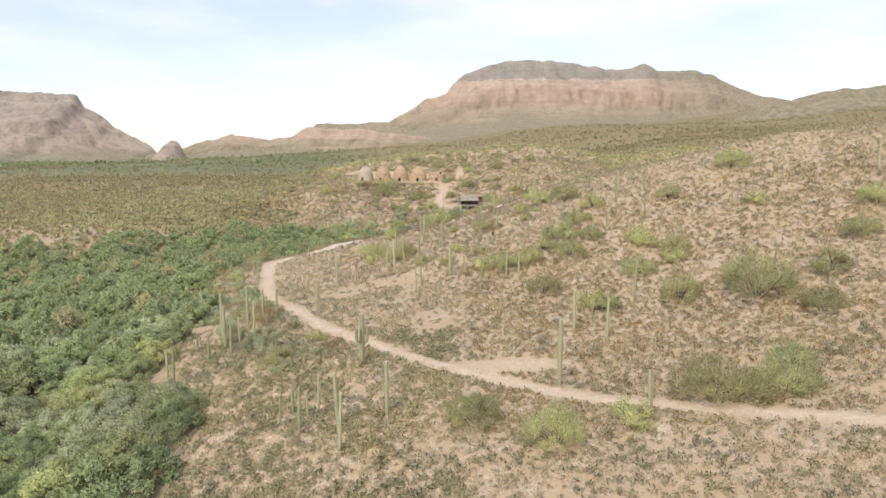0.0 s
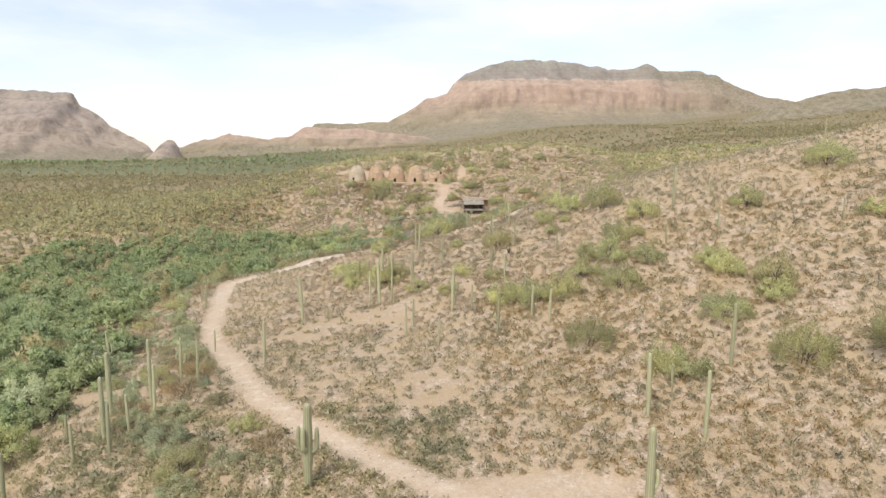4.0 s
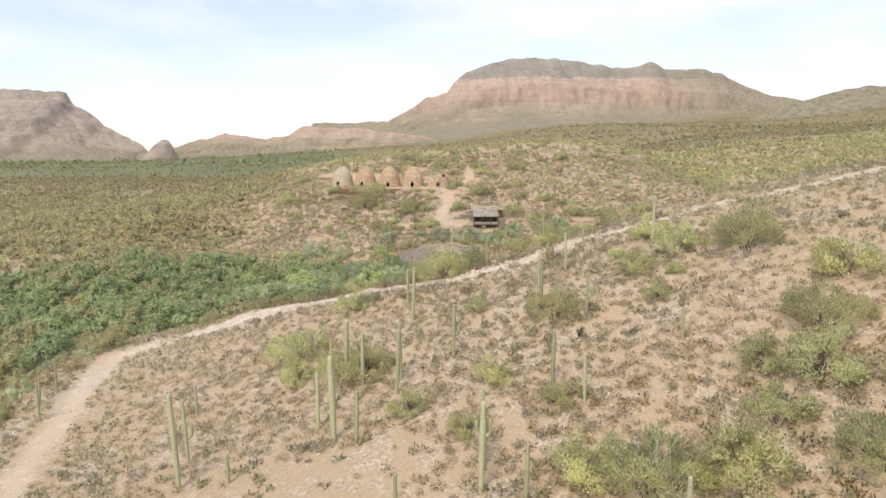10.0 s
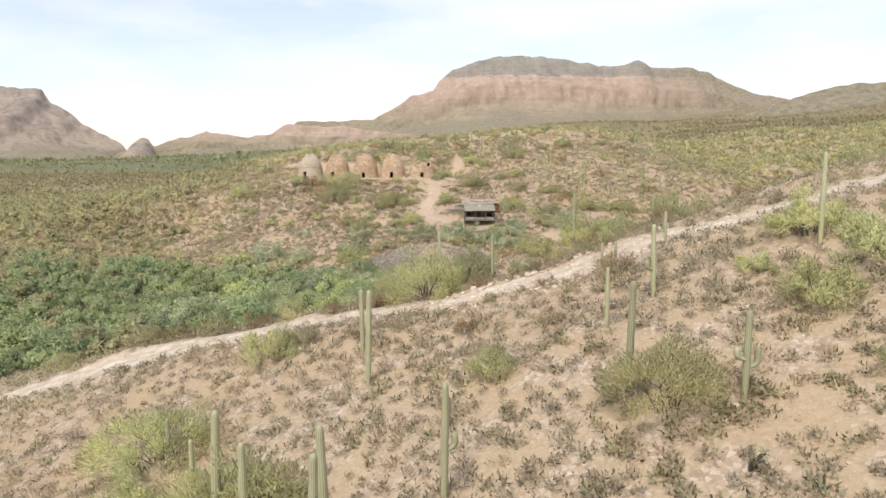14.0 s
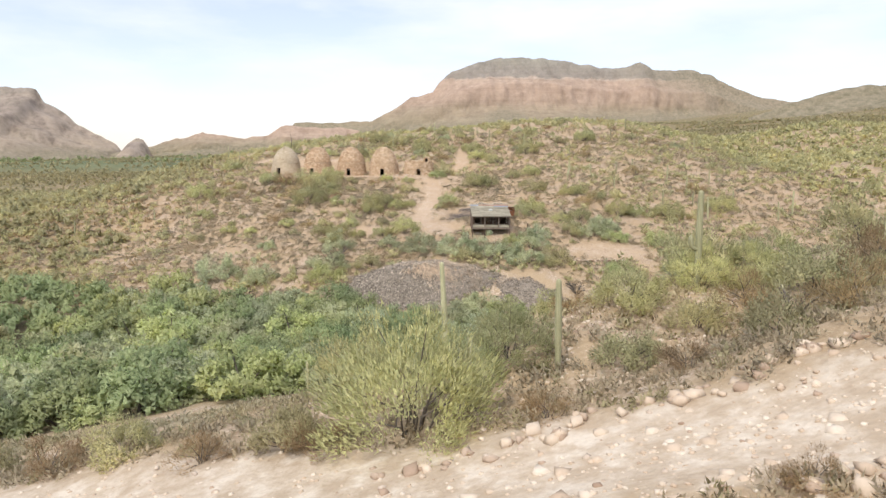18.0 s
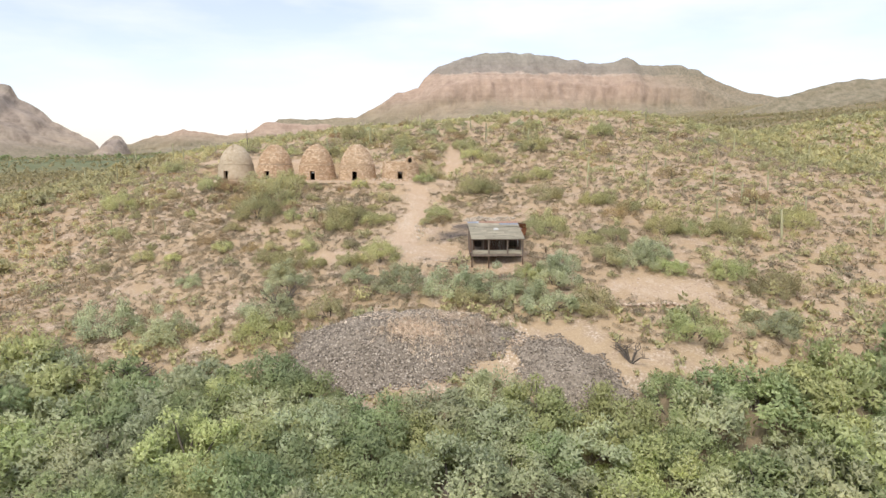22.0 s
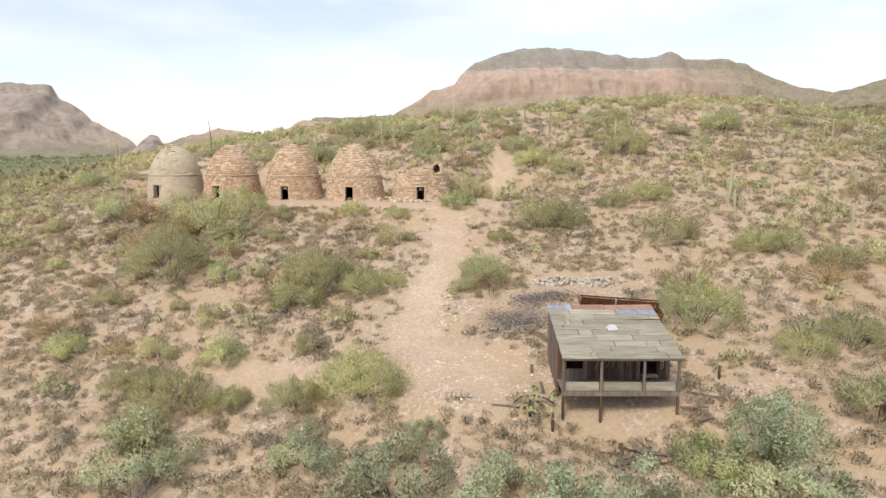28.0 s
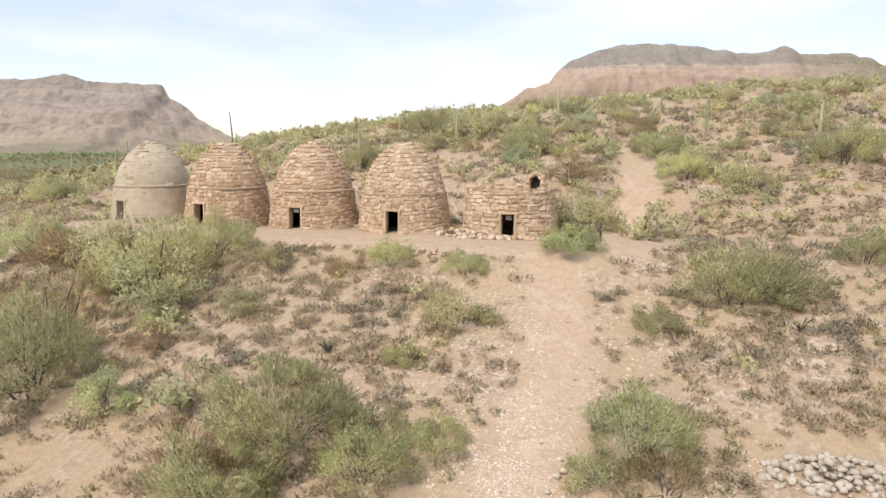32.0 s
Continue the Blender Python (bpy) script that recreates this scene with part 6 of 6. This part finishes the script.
HILL = [(-25, 283.7, 5.6), (-27.3, 296.7, 3.7), (-22.8, 299.1, 2.8), (-37.1, 300.3, 2.6), (4, 279.9, 1.9), (10.2, 294.9, 3), (12.8, 296.3, 2.7), (31.6, 286.8, 2.1), (18.9, 273, 3.5), (14, 280.4, 2.1), (31.8, 278.7, 2.7), (-4.8, 264, 2.7), (-0.4, 267.9, 1.9), (-1, 259.9, 1.2), (-8.9, 263.8, 1.7), (-13.2, 264.2, 1.4), (-17.6, 261, 1.9), (-16.6, 264, 2.4), (-5, 292.5, 2), (-12, 277.6, 2.3), (-6.8, 279.5, 1.9), (0.8, 300.7, 1.9), (2, 317.6, 2.7), (25, 318.7, 3.5), (9.6, 329.9, 3.1), (-8.4, 336.3, 3.2), (-2.6, 327.8, 2.6), (-15, 343.6, 3), (38.3, 313.3, 2.2), (23.4, 301.8, 2.3)] + [(24.3, 291.4, 1.7), (34.1, 281.9, 1.9), (23.6, 267.3, 1.8), (-27.6, 289.4, 6.1), (-5.4, 267.6, 2.8), (-16.2, 245.8, 4.2), (8.9, 251.6, 3.5), (-2.2, 254.9, 3), (14.3, 247, 3.8), (19.3, 247, 2.7), (28.3, 242.4, 4.1), (37.3, 243.4, 3.1), (-16.1, 258.4, 2.8), (38.4, 256, 2.8), (25.1, 252.7, 1.8), (16.5, 254.2, 3), (-27.3, 247.6, 3.2), (-33.9, 249.2, 3.3), (-9.9, 249.7, 2.2), (38.4, 271.1, 2.2), (13, 298.8, 3.9), (47.1, 298.6, 2.9), (-11, 281, 3.2), (42.3, 251.8, 3.6), (4.1, 252.6, 3.9), (13.7, 256.4, 2.1), (-16.6, 250, 3.9), (24.4, 259.7, 2.5), (1.7, 271.1, 3), (-24.2, 293.4, 4.1)] + [(12.0, 251.9, 2.0), (-19.9, 266.0, 1.9), (-29.5, 274.4, 2.2), (27.6, 258.2, 2.6), (-7.3, 258.8, 1.9), (31.4, 256.9, 2.2), (35.7, 270.6, 2.9), (18.1, 258.5, 2.4), (42.2, 328.9, 3.0), (-28.6, 260.8, 1.6), (55.9, 272.7, 3.0), (45.3, 270.5, 3.0), (55.1, 283.8, 2.7), (-51.7, 294.4, 3.0), (21.9, 289.7, 2.6), (29.4, 286.5, 2.2), (0.8, 298, 2.2), (27.6, 268.6, 2.2), (30, 261.2, 3), (5.9, 249.9, 2), (-27.4, 300, 4.3), (-18.1, 298.7, 1.5), (-10.2, 298.8, 1.6), (-5.3, 298.2, 1.4), (-32.1, 298.1, 3.5), (-21.3, 290.4, 1.2), (-17.7, 292.6, 1.3), (-4.5, 281.9, 1.3), (3.5, 282.4, 2.2), (-13.8, 279.4, 2.1), (11.9, 318.8, 2.5), (16.1, 314.4, 2.3), (-18.9, 324, 2.3), (11.1, 327.4, 2.8), (9.2, 334.7, 2.5), (5.5, 292.5, 1.3), (1.7, 280.7, 1.2), (-22.2, 319.8, 1.6), (-51.7, 320.9, 2.4), (18.9, 300, 1.7), (1.8, 277, 1.9), (9.3, 279.3, 1.3), (20.3, 278, 2.7)]
stand = []
for x, y, rad in HILL:
    rad = min(max(rad, 0.8), 3.8 if x < -20 else 3.1)
    if free_of_ways(np.float64(x), np.float64(y)) and all(math.hypot(x - p[0], y - p[1]) > 0.5 * (rad + p[2]) for p in stand):
        stand.append((x, y, rad))
for i, (x, y, rad) in enumerate(stand):
    if min(math.hypot(x - fx, y - fy) for fx, fy in ((14.2, 257.5), (31.4, 256.9), (28.3, 242.4), (-16.2, 245.8), (38.4, 256.0))) < 2.2:
        k = 3
    elif y < 262:
        k = (2, 2, 1, 2)[i % 4]
    else:
        k = (0, 1, 0, 0, 4)[i % 5]
    kinds = WISPY_PALO if k == 0 else (FINE_PALO, FINE_CREO, FINE_GREY, FINE_FRESH, FINE_DRY)[k]
    name, lab = (("palo_verde", "yellow-green palo verde bush on the slope below the ovens"), ("creosote_bush", "olive-green creosote bush on the hillside"), ("sagebrush", "rounded grey-green bush on the bank above the wash"),
                 ("leafy_bush", "fresh green leafy bush on the bank above the wash"), ("dry_bush", "dry brown twiggy bush on the hillside"))[k]
    plant(name, kinds[i % len(kinds)], x, y + rad * 0.3, rad, 53 * i, lab, "bush", "hillside bushes", 0.05, 1.05)
rngf = np.random.default_rng(93)
for x, y in spaced(900, -48, -7, 268, 303, 3.2, 92, lambda x, y: free_of_ways(x, y))[:46]:
    if any(math.hypot(x - p[0], y - p[1]) < p[2] + 0.8 for p in stand):
        continue
    k = int(rngf.choice([0, 0, 1, 4]))
    kinds = (FINE_PALO, FINE_CREO, FINE_GREY, FINE_FRESH, FINE_DRY)[k]
    name, lab = (("palo_verde", "feathery pale palo verde below the oven terrace"), ("creosote_bush", "olive creosote bush below the oven terrace"), ("", ""), ("", ""), ("dry_bush", "dry brown bush below the oven terrace"))[k]
    plant(name, kinds[int(rngf.integers(0, len(kinds)))], x, y, rngf.uniform(0.7, 1.6), rngf.uniform(0, 360), lab, "bush", "hillside bushes", 0.05, 1.1)
rngc = np.random.default_rng(88)
crest_ok = lambda x, y: free_of_ways(x, y) & (hash_noise(x, y, 12, 91) > -0.55)
for x, y in spaced(1600, -46, 100, 324, 366, 4.2, 87, crest_ok)[:150]:
    k = int(rngc.choice([0, 1, 1, 2, 4]))
    kinds = (FINE_PALO, FINE_CREO, FINE_GREY, FINE_FRESH, FINE_DRY)[k]
    name, lab = (("palo_verde", "yellow-green palo verde near the crest of the hill"), ("creosote_bush", "olive creosote bush near the crest of the hill"), ("sagebrush", "grey-green bush near the crest of the hill"), ("", ""), ("dry_bush", "dry brown bush near the crest of the hill"))[k]
    plant(name, kinds[int(rngc.integers(0, len(kinds)))], x, y, rngc.uniform(0.8, 1.9), rngc.uniform(0, 360), lab, "bush", "crest bushes", 0.05, 1.0)
plant("leafy_bush", FINE_FRESH[0], 1.2, 301.0, 2.1, 10, "bright green leafy bush beside the ruined oven", "bush", "", 0.05, 1.0)
plant("creosote_bush", FINE_CREO[0], 3.2, 310.5, 2.6, 10, "dark olive bush growing against the ruined oven", "bush", "", 0.05, 1.3)


def dead_bush(x, y, s, seed):
    rng = np.random.default_rng(seed)
    bm = bmesh.new()
    for _ in range(9):
        a, tip = rng.uniform(0, 2 * np.pi), rng.uniform(0.6, 1.2)
        e = Vector((math.cos(a) * tip, math.sin(a) * tip, rng.uniform(0.35, 1.1)))
        mid = e * 0.5 + Vector((rng.normal() * 0.12, rng.normal() * 0.12, 0.15))
        tube([(0, 0, -0.1), mid, e], [0.05, 0.035, 0.012], 5, bm, False)
        for _ in range(4):
            q = mid.lerp(e, rng.uniform(0.1, 0.9))
            tube([q, q + Vector((rng.normal() * 0.3, rng.normal() * 0.3, rng.uniform(0.05, 0.4)))], [0.016, 0.006], 4, bm, False)
    ob = part("dead_bush", bm, BARK, None)
    ob.matrix_basis = pose(x, y, gz(x, y), 0, 0, 37 * seed) @ Matrix.Diagonal((s, s, s, 1))
    tagged(ob, "bare dark branches of a dead bush above the wash", "bush", "dead bushes")


for k, (x, y, s) in enumerate(((-16.3, 253.9, 2.0), (-15.2, 255.8, 1.6), (-27.2, 239.5, 2.2), (-35.8, 228.2, 2.6), (20.5, 238.5, 2.0), (9.5, 205.0, 2.6))):
    dead_bush(x, y, s, k + 3)


# ---- cacti ----
SAGUAROS = [(-9.9, 77.9, 6.5), (27.5, 94.3, 6.3), (21, 83.5, 5.9), (13, 72.2, 7.8), (17.5, 87.2, 5.8), (6.3, 109, 5.2), (-4.7, 113.4, 4.5), (1.4, 121.2, 5.3), (-31.5, 92.7, 6.4), (-28, 85.2, 4.6), (-29.4, 115.5, 3.1), (-5.8, 65.1, 5.9), (-14.5, 63.7, 5.2), (-14.1, 66.2, 3.3), (-10.4, 62.7, 6.3), (-33.6, 80, 5), (-41.9, 145.5, 3.2), (-41.4, 112.4, 5), (-30.8, 84.7, 3.8), (-34.1, 89.7, 2.4), (21, 65.2, 3.6), (34.8, 133.3, 5), (50.2, 115.9, 3), (47.8, 95.2, 3.3), (74, 114.2, 5.9), (64.9, 147.7, 3.1), (-20.5, 106, 5.2), (-21.2, 130.6, 5.5), (-9.6, 130, 6.9), (-7.7, 128.7, 4.3)] + [(-4, 117.5, 3.7), (-0.6, 109.2, 3), (6.9, 128.7, 4.2), (8.5, 124.9, 3.6), (12.4, 109.1, 4.3), (10.5, 115.5, 3.1), (20.8, 91, 2.7), (-27.8, 100.3, 4.7), (39.4, 131.3, 2.5), (31.3, 143.6, 2), (36.7, 121.4, 3.2), (-4.4, 150.3, 5.7), (-4.9, 137.4, 5.3), (-0.3, 137.7, 4.9), (3.6, 117.2, 3.6), (16.5, 129, 2.5), (-20.4, 126.7, 7.4), (-16.7, 126.5, 2.4), (-23.8, 139.6, 3), (30.4, 129.8, 2), (20.1, 148.3, 5), (7.7, 140.7, 5), (22.3, 111.6, 2.1), (-11.9, 142.7, 3.7), (-14.7, 147, 3.2), (11.4, 148.8, 4.1), (8.4, 147, 3.3), (11.2, 137.5, 3.8), (11.3, 156.2, 2)]
ARM_SETS = [(), (), (), ((0.45, 20, 1),), (), ((0.4, 200, 1),), (), ((0.42, 10, 0), (0.5, 185, 1)), (), ()]
for i, (x, y, h) in enumerate(SAGUAROS):
    arms = ARM_SETS[i % 10] if h > 3.4 else ()
    if i == 0:
        arms = ((0.42, 5, 0), (0.43, 180, 0), (0.46, 250, 0), (0.5, 100, 1))
    saguaro(x, y, h, arms, "saguaro cactus with raised arms beside the road" if i == 0 else SAGUARO_LABEL, 0.0, 1.7 if i == 0 else 1.0)
for x, y, h in ((-11.3, 132.6, 5.0), (-10.9, 136.5, 3.1), (-29.4, 87.2, 6.1), (-28.3, 94.2, 6.6), (-27.7, 88.2, 3.8), (-17.1, 66.6, 3.4), (-13.2, 67.1, 4.5), (-16.1, 68.2, 3.5), (-34.8, 81.1, 4.4), (-9.8, 59.3, 6.1), (19.8, 60.9, 4.8), (1.1, 119.0, 6.0),
                (-5.1, 135.2, 5.7), (-8.4, 138.7, 5.0), (-10.2, 140.6, 5.8), (33.7, 130.7, 6.0), (-5.2, 155.4, 4.2), (-39.9, 142.1, 4.0), (-42.0, 148.8, 3.5), (10.6, 111.2, 4.2), (29.9, 121.6, 2.3), (-26.4, 90.5, 5.2), (-25.0, 97.5, 4.8)):
    saguaro(x, y, h, ((0.45, 90, 1),) if h > 6 else (), "slender grey-green saguaro among low scrub on the spur")
# on the shoulder above the wash, and in it
for x, y, h, arms in ((13.8, 180.3, 5.4, ((0.42, 185, 1),)), (4.8, 172.1, 4.0, ()), (12.0, 200.5, 8.8, ((0.42, 185, 1), (0.38, 160, 1), (0.4, 10, 2), (0.45, 60, 1), (0.5, 215, 1))), (1.1, 170.6, 2.9, ()), (0.4, 180.0, 5.4, ()), (25, 182, 3.0, ()),
                      (10.9, 158.0, 1.9, ()), (11.3, 157.2, 1.4, ()), (14.8, 156.9, 2.2, ((0.4, 180, 1),)), (-9, 196, 3.4, ()), (-10.2, 197, 3.0, ())):
    saguaro(x, y, h, arms, "tall ribbed saguaro cactus standing above the wash thicket")
FAR_SAG = [(47.6, 303.8, 2.5), (51.6, 291.5, 4.1), (60.1, 289.3, 3.6), (43.0, 300.9, 3.0), (30.8, 296.5, 2.8), (53.5, 285.1, 3.5), (51.7, 269.0, 4.4), (51.7, 276.6, 3.2), (-41.2, 283.2, 1.8), (-49.2, 286.7, 1.9),
           (-57.7, 285.4, 2.5), (60.9, 279.0, 3.3), (55.0, 306.6, 3.1), (37.3, 302.1, 2.5), (31.8, 300.5, 4.4), (39.8, 290.4, 3.3), (45.9, 277.1, 3.4), (-38.8, 281.6, 1.8), (70.5, 274.2, 4.9), (66.2, 271.2, 3.7), (-72.5, 281.8, 3.5), (-61.2, 281.8, 2.8), (13.6, 344.0, 2.4)]
for i, (x, y, h) in enumerate(FAR_SAG):
    saguaro(x, y, h, ((0.45, 60 * i, 1),) if i % 4 == 1 else (), "slender grey-green saguaro on the far hillside")
for x, y in spaced(400, -75, 90, 318, 352, 9, 77, lambda x, y: free_of_ways(x, y))[:22]:
    saguaro(x, y, 2.2 + (x * 7.3 % 2.2), (), "slender saguaro near the crest of the hill")
# a dead, forked saguaro skeleton on the crest behind the ovens
skel = part("dead_saguaro", tube([(0, 0, -0.3), (0.05, 0, 2.9), (-0.2, 0, 5.6)], [0.12, 0.09, 0.04], 6, tube([(0.03, 0, 1.1), (0.55, 0, 1.5), (0.6, 0, 3.0)], [0.06, 0.05, 0.03], 6)), BARK, None)
skel.matrix_basis = pose(-39.5, 338.0, gz(-39.5, 338))
tagged(skel, "grey dead saguaro skeleton standing on the crest", "cactus")


def cholla(x, y, s):
    rng = np.random.default_rng(int(abs(x) * 10) + 3)
    root = thing("cholla", pose(x, y, gz(x, y) - 0.05), "pale jointed cholla cactus on the slope", "cactus", "chollas")
    joints = []
    for k in range(7):
        a = rng.uniform(0, 2 * np.pi)
        e = Vector((math.cos(a) * s * rng.uniform(0.3, 0.8), math.sin(a) * s * rng.uniform(0.3, 0.8), s * rng.uniform(0.5, 1.0)))
        stem = bmesh.new()
        tube([(0, 0, 0), e * 0.55 + Vector((0, 0, 0.1)), e], [0.06, 0.05, 0.04], 5, stem, False)
        part("stem", stem, BARK, root)
        joints.append((*e, s * 0.34))
    for c in joints:
        v, f, n = leaf_mass(rng, [(c[0], c[1], c[2], c[3] * 0.6)], 60, 0.1, 0.03)
        part_mesh("joint", make_mesh("joint", v, f, CHOLLA, True), root)


for x, y, s in ((9.9, 134.2, 1.0), (24.5, 269.5, 1.5), (25.6, 270.6, 1.2), (15.3, 173.4, 1.5), (12.5, 292.5, 0.7), (-11.2, 289.3, 0.8), (34, 140, 0.9), (45, 118, 1.1)):
    cholla(x, y, s)


# ---- the laid stones of the ovens ----
for i, (root, places, meshes, mat) in enumerate(STONEWORK):
    lay_stones(root, places, meshes, mat, 100 + i)
